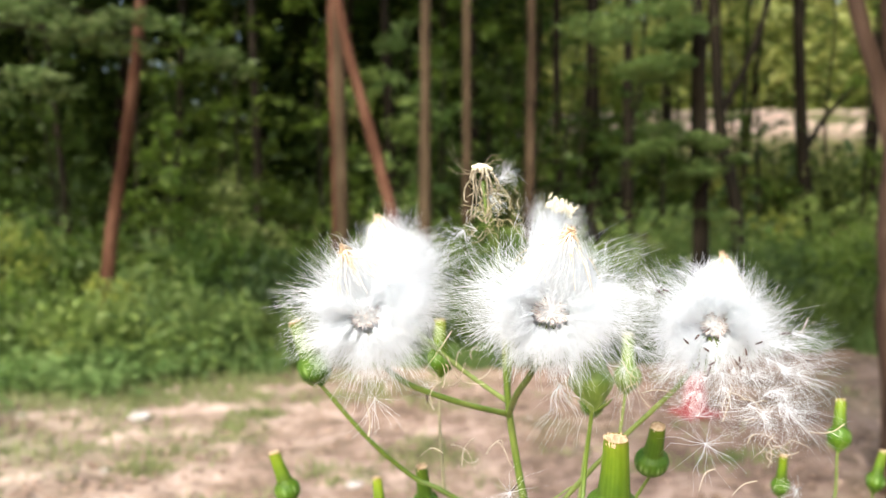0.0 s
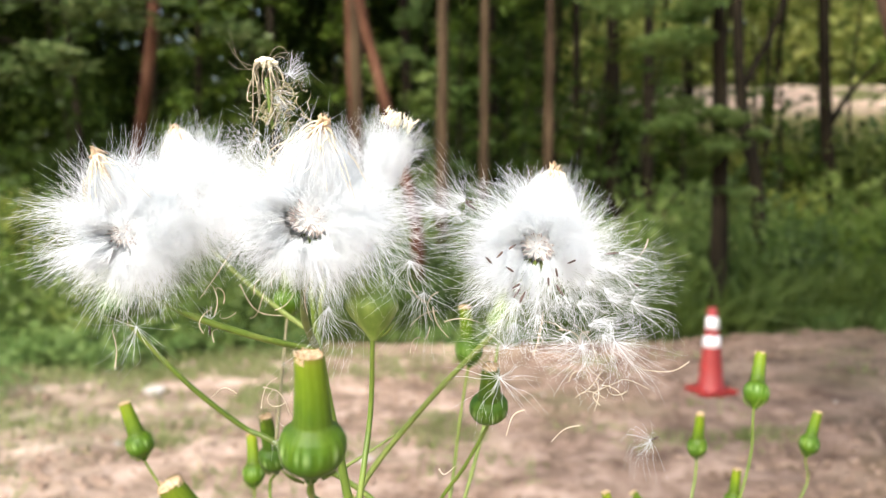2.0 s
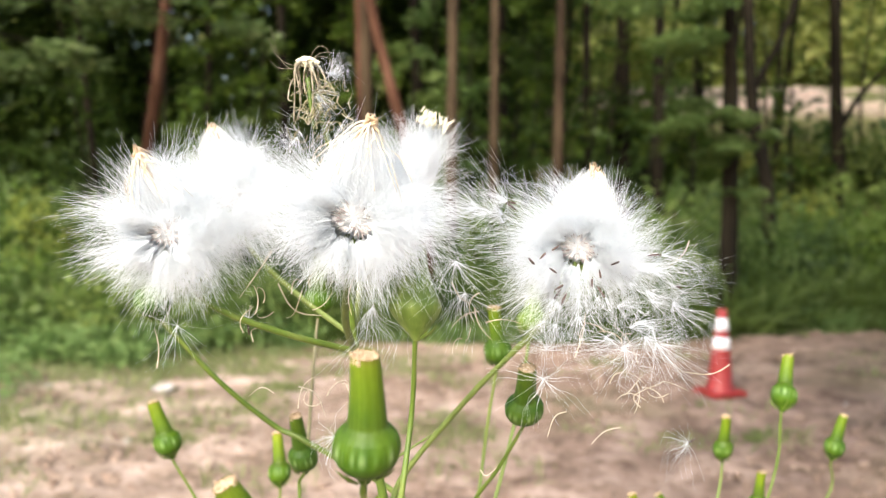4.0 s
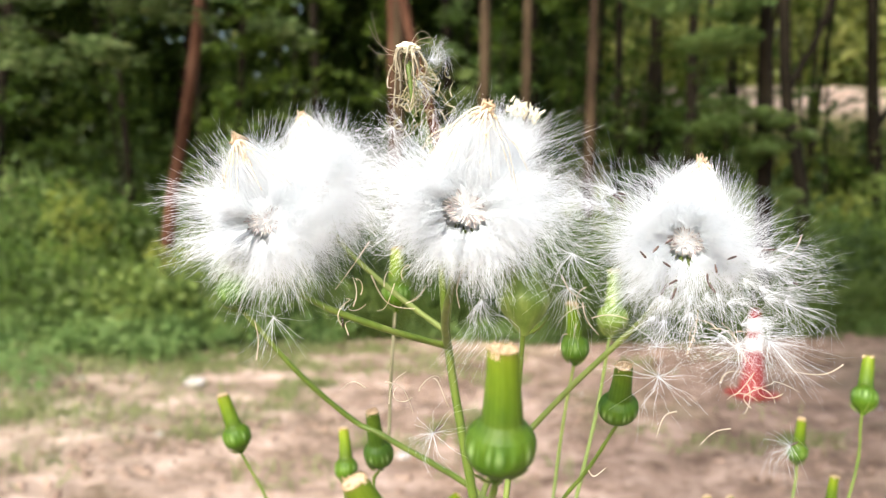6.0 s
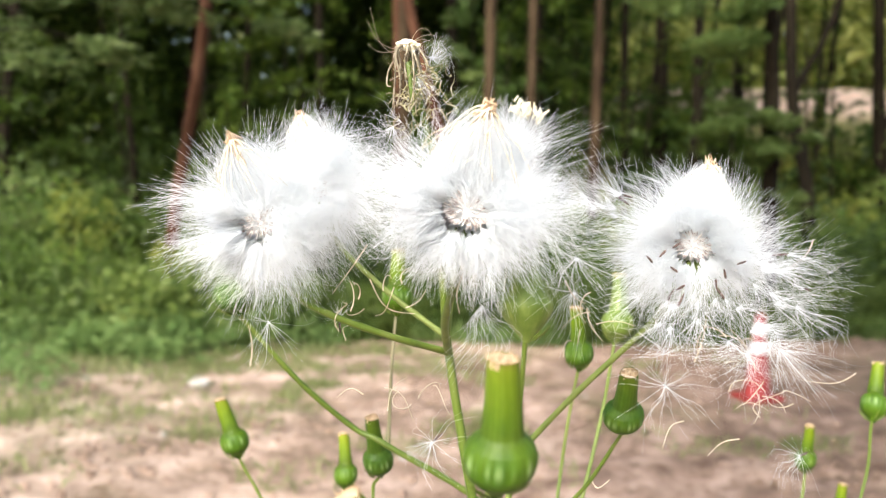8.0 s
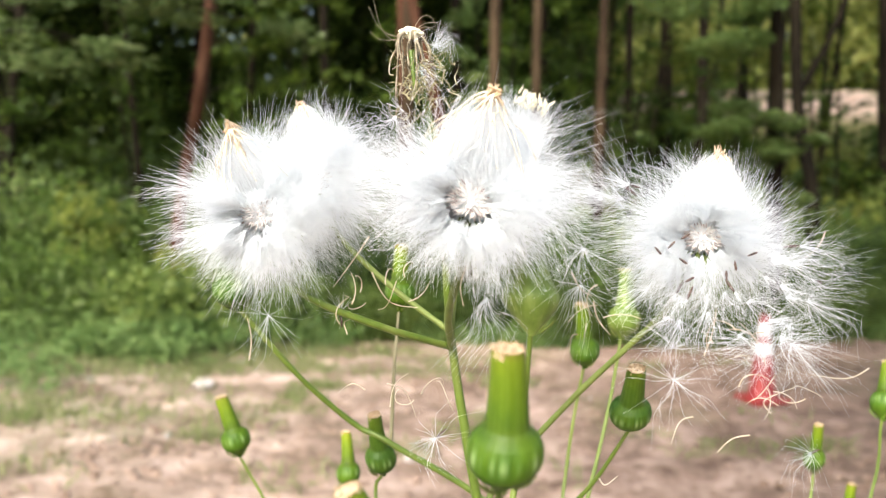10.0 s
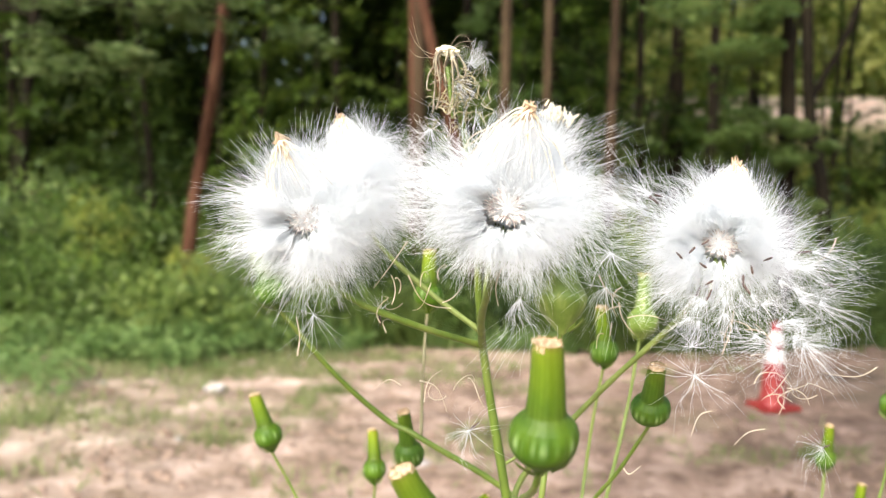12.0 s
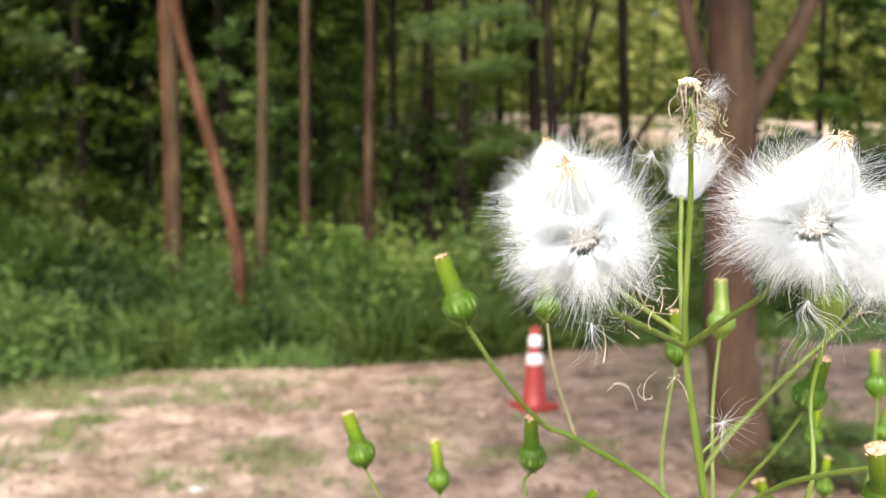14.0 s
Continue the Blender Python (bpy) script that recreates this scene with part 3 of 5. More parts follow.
# bright tiers of maple-like leaves between and behind the straight trunks
for x, y, h, w, m in ((-0.55, 9.3, 2.5, 1.3, M_leaf_light), (-0.15, 9.7, 2.6, 1.1, M_leaf), (-0.5, 10.6, 3.2, 1.7, M_leaf_fresh), (0.0, 10.9, 3.3, 1.4, M_leaf), (0.5, 10.4, 2.7, 1.0, M_leaf_dark), (0.45, 11.6, 3.5, 1.5, M_leaf)):
    sapling(x, y, h, w, 14, 620, rng.uniform(0.085, 0.11), m, "young tree with tiers of fresh green leaves among the trunks")
# thin dark undergrowth in front of the sunny bank
for x, y, h, w, m in ((1.05, 10.2, 2.8, 0.9, M_leaf_dark), (1.5, 11.2, 3.2, 1.1, M_leaf_dark), (1.6, 9.7, 2.7, 0.9, M_leaf), (2.3, 10.6, 3.2, 1.1, M_leaf_dark), (2.0, 12.9, 3.0, 1.3, M_leaf), (3.0, 12.7, 2.5, 1.1, M_leaf_dark), (3.1, 10.3, 3.3, 1.1, M_leaf_dark),
                      (3.7, 11.6, 3.4, 1.3, M_leaf_dark), (4.4, 10.6, 3.3, 1.2, M_leaf), (4.9, 12.6, 3.4, 1.5, M_leaf), (5.6, 11.2, 3.2, 1.4, M_leaf_dark), (6.5, 12.0, 3.6, 1.7, M_leaf), (7.2, 10.9, 3.3, 1.6, M_leaf_dark), (3.5, 9.6, 1.3, 1.1, M_leaf_light), (4.4, 9.4, 1.2, 1.1, M_leaf_light), (5.3, 9.7, 1.4, 1.2, M_leaf)):
    sapling(x, y, h, w, 12, 260, rng.uniform(0.08, 0.11), m, "thin leafy sapling before the sunny earth bank", 0.022, 0.4)
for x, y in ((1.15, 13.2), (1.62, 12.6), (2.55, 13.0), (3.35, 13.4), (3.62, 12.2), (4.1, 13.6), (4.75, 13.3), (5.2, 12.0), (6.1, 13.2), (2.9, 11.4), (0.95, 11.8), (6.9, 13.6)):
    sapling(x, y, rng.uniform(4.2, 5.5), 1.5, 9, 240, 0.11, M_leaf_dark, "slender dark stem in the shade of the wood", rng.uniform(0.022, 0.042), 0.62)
# dense dark growth beyond the large tree
for x, y, h, w in ((4.9, 9.4, 3.4, 1.5), (5.5, 9.2, 3.9, 1.7), (6.2, 9.5, 4.0, 1.8), (5.2, 8.4, 2.2, 1.4), (6.0, 8.2, 2.4, 1.6), (6.9, 9.0, 4.0, 1.8), (7.6, 9.4, 4.2, 1.8)):
    sapling(x, y, h, w, 22, 2100, 0.10, M_leaf_dark if h > 2.5 else M_leaf, "dense dark green young tree beyond the large trunk", 0.022, 0.1)
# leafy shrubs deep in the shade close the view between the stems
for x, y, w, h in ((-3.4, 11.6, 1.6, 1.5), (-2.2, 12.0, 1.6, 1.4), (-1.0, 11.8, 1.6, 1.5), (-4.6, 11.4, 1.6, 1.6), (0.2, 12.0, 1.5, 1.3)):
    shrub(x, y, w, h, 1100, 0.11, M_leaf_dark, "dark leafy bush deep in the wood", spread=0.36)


def far_wood():
    """Depth of the wood behind: leaves too many and too far to tell apart."""
    near, far = [], []
    for _ in range(940):
        x, y = rng.uniform(-14, 1.0), rng.uniform(12.8, 20)
        near.append((x, y, rise(np.array(x), np.array(y)) + rng.uniform(0.0, 6.5)))
    for _ in range(95):
        x, y = rng.uniform(1.5, 20), rng.uniform(18.8, 22)
        far.append((x, y, rise(np.array(x), np.array(y)) + 0.5 + 5.5 * rng.random() ** 1.3))
    for _ in range(14):
        x, y = rng.uniform(1.5, 9), rng.uniform(12.0, 13.0)
        near.append((x, y, rise(np.array(x), np.array(y)) + rng.uniform(0.0, 0.4)))
    for _ in range(60):
        x, y = rng.uniform(1.5, 18), rng.uniform(11.5, 13.8)
        near.append((x, y, rise(np.array(x), np.array(y)) + rng.uniform(0, 0.45)))
    for _ in range(1000):
        x, y = rng.uniform(-4, 26), rng.uniform(24, 33)
        far.append((x, y, rise(np.array(x), np.array(y)) + 0.6 + 8.5 * rng.random() ** 1.5))
    for _ in range(420):
        x, y = rng.uniform(-30, -4), rng.uniform(24, 33)
        far.append((x, y, rise(np.array(x), np.array(y)) + rng.uniform(0.6, 11)))
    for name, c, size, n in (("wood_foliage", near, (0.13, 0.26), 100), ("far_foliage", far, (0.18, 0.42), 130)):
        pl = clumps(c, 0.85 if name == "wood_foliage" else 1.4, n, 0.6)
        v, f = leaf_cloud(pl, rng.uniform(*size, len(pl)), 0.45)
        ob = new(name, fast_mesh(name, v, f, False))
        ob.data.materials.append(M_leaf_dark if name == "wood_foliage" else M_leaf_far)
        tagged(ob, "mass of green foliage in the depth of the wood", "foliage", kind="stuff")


# leaves added overhead, mostly out of view, to shade the wood; gaps admit light
def shade_canopy():
    c = []
    for _ in range(430):
        x, y = rng.uniform(-10, 9), rng.uniform(9.2, 19)
        if x > 2 and y > 10.5 or -1.0 < x < 1.8 and 8.0 < y < 12.5:
            continue
        c.append((x, y, rng.uniform(3.9, 6.5)))
    pl = clumps(c, 0.9, 75, 0.4)
    v, f = leaf_cloud(pl, rng.uniform(0.18, 0.34, len(pl)), 0.65)
    ob = new("canopy_foliage", fast_mesh("canopy_foliage", v, f, False))
    ob.data.materials.append(M_leaf)
    tagged(ob, "leaf layer added above the trunks to shade the wood, mostly out of view", "foliage", kind="stuff")


far_wood()
shade_canopy()


# ---- weeds, grass and stones on the clearing ----
def blades(name, spots, label, mat, length=(0.05, 0.14), width=0.006):
    """Grass blades: spots are (x, y, radius, count)."""
    xs, ys = [], []
    for x, y, r, n in spots:
        a, q = rng.uniform(0, 2 * np.pi, n), r * np.sqrt(rng.random(n))
        xs.append(x + q * np.cos(a))
        ys.append(y + q * np.sin(a) * 0.7)
    x, y = np.concatenate(xs), np.concatenate(ys)
    z = height(x, y)
    n = len(x)
    base = np.stack([x, y, z - 0.005], -1)
    ln = rng.uniform(*length, n)[:, None]
    lean = unit(rng.normal(0, 1, (n, 3)) * [0.6, 0.6, 0.1] + [0, 0, 1])
    side = unit(np.cross(lean, rng.normal(0, 1, (n, 3)))) * width
    mid = base + lean * ln * 0.6
    tip = base + lean * ln + (lean - [0, 0, 1]) * ln * 0.5
    v = np.stack([base - side, base + side, mid + side * 0.7, mid - side * 0.7, tip], 1).reshape(-1, 3)
    i = np.arange(n)[:, None] * 5
    f = np.hstack([i, i + 1, i + 2, i, i + 2, i + 3, i + 3, i + 2, i + 4]).reshape(-1, 3)
    ob = new(name, fast_mesh(name, v, f, False))
    ob.data.materials.append(mat)
    tagged(ob, label, "grass", kind="stuff")


GRASS = [(-2.6, 5.9, 0.9, 1500), (-2.0, 6.6, 0.8, 1500), (-3.2, 6.6, 0.9, 1500), (-1.45, 6.9, 0.6, 700), (-1.6, 6.0, 0.5, 420), (-2.2, 4.6, 0.5, 420), (-2.7, 4.0, 0.5, 420)]
GRASS += [(rng.uniform(-2.6, 0.2), rng.uniform(4.0, 7.4), rng.uniform(0.12, 0.4), int(rng.uniform(30, 130))) for _ in range(32)]
GRASS += [(rng.uniform(-3.0, -0.7), rng.uniform(3.5, 6.0), rng.uniform(0.12, 0.32), int(rng.uniform(25, 85))) for _ in range(20)]
GRASS += [(rng.uniform(0.0, 2.6), rng.uniform(4.2, 7.8), rng.uniform(0.1, 0.3), int(rng.uniform(10, 60))) for _ in range(16)]
blades("grass", GRASS, "short patchy grass growing on the sandy soil", M_grass, (0.03, 0.10), 0.005)
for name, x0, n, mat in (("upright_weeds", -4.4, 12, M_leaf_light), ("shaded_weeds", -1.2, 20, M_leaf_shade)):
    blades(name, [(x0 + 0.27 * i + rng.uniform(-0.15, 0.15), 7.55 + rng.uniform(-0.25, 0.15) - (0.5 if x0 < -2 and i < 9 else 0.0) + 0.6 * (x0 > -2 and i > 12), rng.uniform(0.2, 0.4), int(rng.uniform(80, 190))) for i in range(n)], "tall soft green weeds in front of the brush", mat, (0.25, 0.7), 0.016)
blades("edge_weeds", [(-4.0 + 0.36 * i + rng.uniform(-0.2, 0.2), 7.5 + rng.uniform(-0.25, 0.1) - (0.3 if i < 8 else 0.0) + 0.5 * (i > 15), rng.uniform(0.15, 0.35), int(rng.uniform(120, 380))) for i in range(28)], "fresh green weeds fringing the brush", M_leaf_fresh, (0.08, 0.30), 0.012)

blades("fringe_weeds", [(-1.5 + 0.2 * i, 7.58 + rng.uniform(-0.12, 0.12), rng.uniform(0.15, 0.3), int(rng.uniform(90, 260))) for i in range(18)], "low fresh green weeds where the soil meets the brush", M_leaf_fresh, (0.06, 0.20), 0.011)


def weed_patch(x, y, r, count, size, mat, label):
    pl = clumps([(x + rng.uniform(-r, r), y + rng.uniform(-r, r) * 0.6, ground_z(x, y) + rng.uniform(0.05, 0.2)) for _ in range(12)], r * 0.4, count // 12, 0.45)
    pl[:, 2] = np.maximum(pl[:, 2], height(pl[:, 0], pl[:, 1]) + 0.01)
    v, f = leaf_cloud(pl, rng.uniform(0.6, 1.3, len(pl)) * size, 0.7)
    ob = new("ground_weeds", fast_mesh("ground_weeds", v, f, False))
    ob.data.materials.append(mat)
    tagged(ob, label, "weeds", kind="stuff")


weed_patch(-2.2, 5.9, 0.5, 420, 0.055, M_leaf_fresh, "sparse low green weeds on the soil")
weed_patch(-1.5, 6.7, 0.5, 420, 0.055, M_leaf_fresh, "sparse low green weeds on the soil")
weed_patch(-2.7, 4.9, 0.4, 420, 0.05, M_leaf_fresh, "sparse low green weeds on the soil")
weed_patch(-3.0, 5.5, 0.45, 600, 0.065, M_leaf_fresh, "low bright green weeds beside the soil")
weed_patch(-3.2, 6.3, 0.8, 1700, 0.075, M_leaf_fresh, "low bright green weeds beside the soil")
weed_patch(-2.5, 6.4, 0.55, 1100, 0.07, M_leaf_fresh, "low bright green weeds beside the soil")
weed_patch(-2.75, 6.6, 0.7, 2200, 0.07, M_leaf_fresh, "low bright green weeds beside the soil")
weed_patch(-2.0, 7.0, 0.6, 1800, 0.07, M_leaf_fresh, "low bright green weeds beside the soil")
weed_patch(-0.7, 7.95, 0.6, 1200, 0.05, M_leaf, "low green weeds at the foot of the brush")
weed_patch(0.6, 8.0, 0.6, 1200, 0.05, M_leaf, "low green weeds at the foot of the brush")
weed_patch(2.2, 3.85, 0.25, 900, 0.05, M_leaf_light, "green weeds at the foot of the large tree")
shrub(2.28, 4.35, 0.42, 0.72, 520, 0.055, M_leaf_light, "light green bush beside the foot of the large tree", "clearing")
weed_patch(2.45, 4.3, 0.35, 900, 0.05, M_leaf_light, "green weeds at the foot of the large tree")


def stone(x, y, w, mat, label):
    bm = bmesh.new()
    bmesh.ops.create_icosphere(bm, subdivisions=3, radius=0.5)
    seed = Vector((x * 3.1, y * 1.7, w * 9))
    for v in bm.verts:
        n = noise.noise(v.co * 1.8 + seed) * 0.22 + noise.noise(v.co * 5 + seed) * 0.07
        v.co = v.co * (1 + n)
        v.co = Vector((v.co.x * w, v.co.y * w * 0.75, v.co.z * w * 0.5))
    me = bpy.data.meshes.new("stone")
    bm.to_mesh(me)
    bm.free()
    for pgn in me.polygons:
        pgn.use_smooth = True
    me.materials.append(mat)
    ob = new("stone", me)
    ob.location = (x, y, ground_z(x, y) + w * 0.12)
    ob.rotation_euler = (0, 0, x * 7)
    tagged(ob, label, "stone", "stones on the soil")


def scatter(name, n, size, flat, mat, label, category, leafy=False):
    """Clods and litter strewn over the bare soil, too many to count."""
    x, y = rng.uniform(-3.2, 3.6, n), rng.uniform(3.4, 7.9, n)
    keep = np.sin(1.9 * x + 1.1) * np.cos(2.3 * y) + 0.6 * np.sin(4.1 * x - 2.7 * y) + rng.normal(0, 0.6, n) > 0
    x, y = x[keep], y[keep]
    n = len(x)
    s = rng.uniform(*size, n)
    c = np.stack([x, y, height(x, y) + s * (0.02 if leafy else 0.1)], -1)
    if leafy:
        v, f = leaf_cloud(c, s, 0.85, 0.05, 0.55)
    else:
        bm = bmesh.new()
        bmesh.ops.create_icosphere(bm, subdivisions=1, radius=0.5)
        bv = np.array([v.co[:] for v in bm.verts])
        bf = np.array([[v.index for v in q.verts] for q in bm.faces])
        bm.free()
        v = (c[:, None] + bv[None] * s[:, None, None] * np.array([1, 1, flat]) * rng.uniform(0.6, 1.4, (n, len(bv), 1))).reshape(-1, 3)
        f = (np.arange(n)[:, None, None] * len(bv) + bf[None]).reshape(-1, 3)
    ob = new(name, fast_mesh(name, v, f, not leafy))
    ob.data.materials.append(mat)
    tagged(ob, label, category, kind="stuff")


M_clod = solid("soil_clod", [(0.10, 0.063, 0.043), (0.26, 0.178, 0.128), (0.48, 0.355, 0.28)], 6, 0.95, None, 0.6, 60, dist=0.005)
M_litter = leaf_material("dead_leaf", (0.07, 0.04, 0.022), (0.17, 0.105, 0.06), (0.33, 0.23, 0.15), 0.8)
scatter("soil_clods", 6500, (0.012, 0.048), 0.42, M_clod, "small dry clods of sandy soil", "soil")
scatter("leaf_litter", 2600, (0.02, 0.06), 1, M_litter, "scattered brown leaf litter on the soil", "litter", True)

PALE = "pale whitish stone lying on the sandy soil"
stone(-1.71, 5.36, 0.125, M_rock, PALE)
stone(-0.4, 4.19, 0.075, M_rock, PALE)
stone(0.08, 7.56, 0.19, M_greyrock, "dark grey stone at the edge of the brush")
for x, y, w in ((-1.55, 4.35, 0.045), (0.45, 5.3, 0.03), (-2.3, 5.2, 0.045), (1.1, 6.1, 0.03), (-0.7, 5.9, 0.03), (2.0, 5.2, 0.03)):
    stone(x, y, w, M_rock, "small pale pebble half sunk in the soil")


# ---- traffic cone ----
def traffic_cone(x, y, h):
    z0 = ground_z(x, y)
    ob = thing("traffic_cone", (x, y, z0), "red plastic traffic cone with two white reflective bands on the soil", "traffic cone")

    def lathe(name, prof, mat, label="", seg=28):
        ang = np.arange(seg) * 2 * np.pi / seg
        v = np.array([[(x + r * math.cos(a), y + r * math.sin(a), z0 + z) for a in ang] for r, z in prof]).reshape(-1, 3)
        i = np.arange(len(prof) * seg).reshape(len(prof), seg)
        n = np.roll(i, -1, 1)
        f = np.stack([i[:-1], n[:-1], n[1:], i[1:]], -1).reshape(-1, 4)
        return part(name, fast_mesh(name, v, f), mat, ob, label)

    rb, rt = 0.070, 0.027
    at = lambda s: rb + (rt - rb) * s
    lathe("body", [(at(0) + 0.012, 0.022), (at(0), 0.045)] + [(at(s), 0.045 + (h - 0.05) * s) for s in (0.25, 0.5, 0.75, 0.97)] + [(rt * 0.85, h), (rt * 0.6, h + 0.004), (rt * 0.55, h - 0.03)], M_cone)
    for s0, s1 in ((0.50, 0.65), (0.74, 0.90)):
        lathe("band", [(at(s0), 0.045 + (h - 0.05) * s0), (at(s0) + 0.003, 0.047 + (h - 0.05) * s0), (at(s1) + 0.003, 0.043 + (h - 0.05) * s1), (at(s1), 0.045 + (h - 0.05) * s1)], M_band, "white reflective band")
    bm = bmesh.new()
    bmesh.ops.create_cube(bm, size=1)
    bmesh.ops.scale(bm, vec=(0.225, 0.225, 0.03), verts=bm.verts)
    bmesh.ops.bevel(bm, geom=list(bm.edges), offset=0.012, segments=2, affect="EDGES")
    bmesh.ops.rotate(bm, verts=bm.verts, cent=(0, 0, 0), matrix=Matrix.Rotation(radians(24), 3, "Z"))
    bmesh.ops.translate(bm, vec=(x, y, z0 + 0.010), verts=bm.verts)
    me = bpy.data.meshes.new("base")
    bm.to_mesh(me)
    bm.free()
    part("base", me, M_cone, ob)


traffic_cone(1.405, 5.47, 0.475)


# ---- the weed in seed, close to the camera ----
plant = thing("weed_plant", (0.03, 0.25, ground_z(0.03, 0.25)), "tall green weed with white fluffy seed heads and closed green buds", "plant")


def branch(pts, r0, r1, mat=None, name="branch"):
    return part(name, tube_mesh(name, pts, r0, r1, 8, 7, 0.04), mat or M_stem, plant)


branch([(0.03, 0.25, 0.0), (0.033, 0.252, 0.4), (0.03, 0.246, 0.8), (0.028, 0.239, 1.1), (0.0259, 0.235, 1.1567), (0.0231, 0.233, 1.1742), (0.018, 0.2315, 1.2035), (0.0156, 0.225, 1.2349), (0.0115, 0.2172, 1.2550)], [0, 1.0, 1.16, 1.2, 1.26], [0.0034, 0.0018, 0.00105, 0.00080, 0.0005], name="stem")

# longitudinal outline of a closed bud: distance from its foot, half width, in parts of its length
BUD = ((0.0, 0.045), (0.04, 0.062), (0.075, 0.105), (0.115, 0.170), (0.165, 0.217), (0.22, 0.240), (0.28, 0.250), (0.335, 0.246), (0.39, 0.226), (0.425, 0.196), (0.45, 0.165), (0.475, 0.147), (0.52, 0.140), (0.62, 0.131), (0.75, 0.121), (0.88, 0.114), (0.97, 0.111), (1.0, 0.104))
# a bud about to open: bracts spread over a pointed foot
OPENING = ((0.0, 0.03), (0.08, 0.085), (0.17, 0.155), (0.26, 0.215), (0.33, 0.247), (0.38, 0.252), (0.45, 0.225), (0.55, 0.185), (0.70, 0.150), (0.85, 0.130), (1.0, 0.115))


def bud(top, foot, wide=1.0, path=None, r=0.00044, stem_mat=None, skin=None, outline=BUD):
    """A closed flower head: ribbed green bracts round a tan tip."""
    t, b = np.array(top), np.array(foot)
    axis = t - b
    ln = np.linalg.norm(axis)
    axis = axis / ln
    u = unit(np.cross(axis, [0.0, 1.0, 0.13]))
    w = np.cross(axis, u)
    ribs, seg = 17, 136
    levels = np.concatenate([np.linspace(0, 0.18, 8), np.linspace(0.205, 0.5, 22), np.linspace(0.55, 1.0, 7)])
    ang = np.arange(seg) * 2 * np.pi / seg
    phase = rng.uniform(0, 6)
    verts, seam, along, groove = [], [], [], []
    for s in levels:
        hw = float(np.interp(s, [q[0] for q in outline], [q[1] for q in outline]))
        turn = ang * ribs + phase + 1.1 * np.sin(3 * ang + phase) + 0.8 * np.sin(5 * ang + 2 * phase)
        ridge = np.abs(np.cos(turn / 2)) ** 0.55
        on = math.exp(-((s - 0.33) / 0.075) ** 2)
        k = hw * wide * ln * (1 - (0.032 * on + 0.010) * (1 - ridge) + 0.012 * np.sin(2 * ang + phase))
        bend = 0.02 * ln * math.sin(s * 3.0 + phase)
        verts.append(b + axis * ln * s + u * bend + np.outer(np.cos(ang) * k, u) + np.outer(np.sin(ang) * k, w))
        streak = np.clip(0.55 + 0.45 * np.sin(7 * ang + phase) + 0.3 * np.sin(11 * ang), 0, 1)
        edge = np.clip((ridge - 0.55) / 0.45, 0, 1) ** 1.5
        seam.append(edge * (0.62 * streak * math.exp(-((s - 0.295) / 0.052) ** 2)) + 0.03 * edge * (s > 0.45))
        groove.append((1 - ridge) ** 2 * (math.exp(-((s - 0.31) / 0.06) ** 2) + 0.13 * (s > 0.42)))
        along.append(np.full(seg, s))
    n = len(levels)
    i = np.arange(n * seg).reshape(n, seg)
    nx = np.roll(i, -1, 1)
    f = np.stack([i[:-1], nx[:-1], nx[1:], i[1:]], -1).reshape(-1, 4)
    me = fast_mesh("bud", np.vstack(verts), f)
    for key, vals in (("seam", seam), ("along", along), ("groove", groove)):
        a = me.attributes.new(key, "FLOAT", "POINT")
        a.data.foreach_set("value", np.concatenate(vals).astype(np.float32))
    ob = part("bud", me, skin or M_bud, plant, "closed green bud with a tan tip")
    # the frayed tan tip
    m = 90
    a, q = rng.uniform(0, 2 * np.pi, m), np.sqrt(rng.random(m)) * 0.100 * wide * ln
    root = b + axis * ln * 0.95 + u * 0.02 * ln * math.sin(3.0 + phase) + np.outer(np.cos(a) * q, u) + np.outer(np.sin(a) * q, w)
    tip = root + axis * (ln * rng.uniform(0.040, 0.062, m))[:, None] + rng.normal(0, ln * 0.014, (m, 3))
    pth = np.stack([root, (root + tip) / 2, tip], 1)
    v, q4 = tubes(pth, np.tile([0.011 * ln, 0.012 * ln, 0.006 * ln], (m, 1)), 5)
    cap = np.vstack([b + axis * ln * 1.0 + u * 0.02 * ln * math.sin(3.0 + phase)] + [b + axis * ln * 0.99 + u * 0.02 * ln * math.sin(3.0 + phase) + (math.cos(z) * u + math.sin(z) * w) * 0.103 * wide * ln for z in np.linspace(0, 2 * np.pi, 16, endpoint=False)])
    cf = np.array([[0, 1 + j, 1 + (j + 1) % 16, 0] for j in range(16)])
    me2 = fast_mesh("floret_tip", v, q4)
    part("floret_tip", me2, M_tan, ob, "dry tan floret tip")
    capm = bpy.data.meshes.new("tip_disc")
    capm.from_pydata([tuple(c) for c in cap], [], [tuple(c[:3]) for c in cf])
    part("tip_disc", capm, M_tan, ob, "tan cut-off disc")
    # small loose bractlets at the foot
    m = 5
    sets = []
    for z in rng.uniform(0, 2 * np.pi, m):
        d = math.cos(z) * u + math.sin(z) * w
        p0 = b + axis * ln * 0.03 + d * 0.09 * wide * ln
        p1 = b + axis * ln * rng.uniform(0.14, 0.20) + d * 0.235 * wide * ln
        sets.append([p0, (p0 + p1) / 2 + d * 0.015 * ln, p1])
    v, q4 = tubes(np.array(sets), np.tile([0.012 * ln, 0.010 * ln, 0.003 * ln], (m, 1)), 4)
    part("bract_collar", fast_mesh("bract_collar", v, q4), M_stem, ob)
    line = path or [b, b - axis * 0.012 + np.array([0, 0, -0.006]), (b + np.array([0.028, 0.24, b[2] - 0.06])) / 2 + np.array([0, 0, -0.02]), (0.028, 0.241, b[2] - 0.10)]
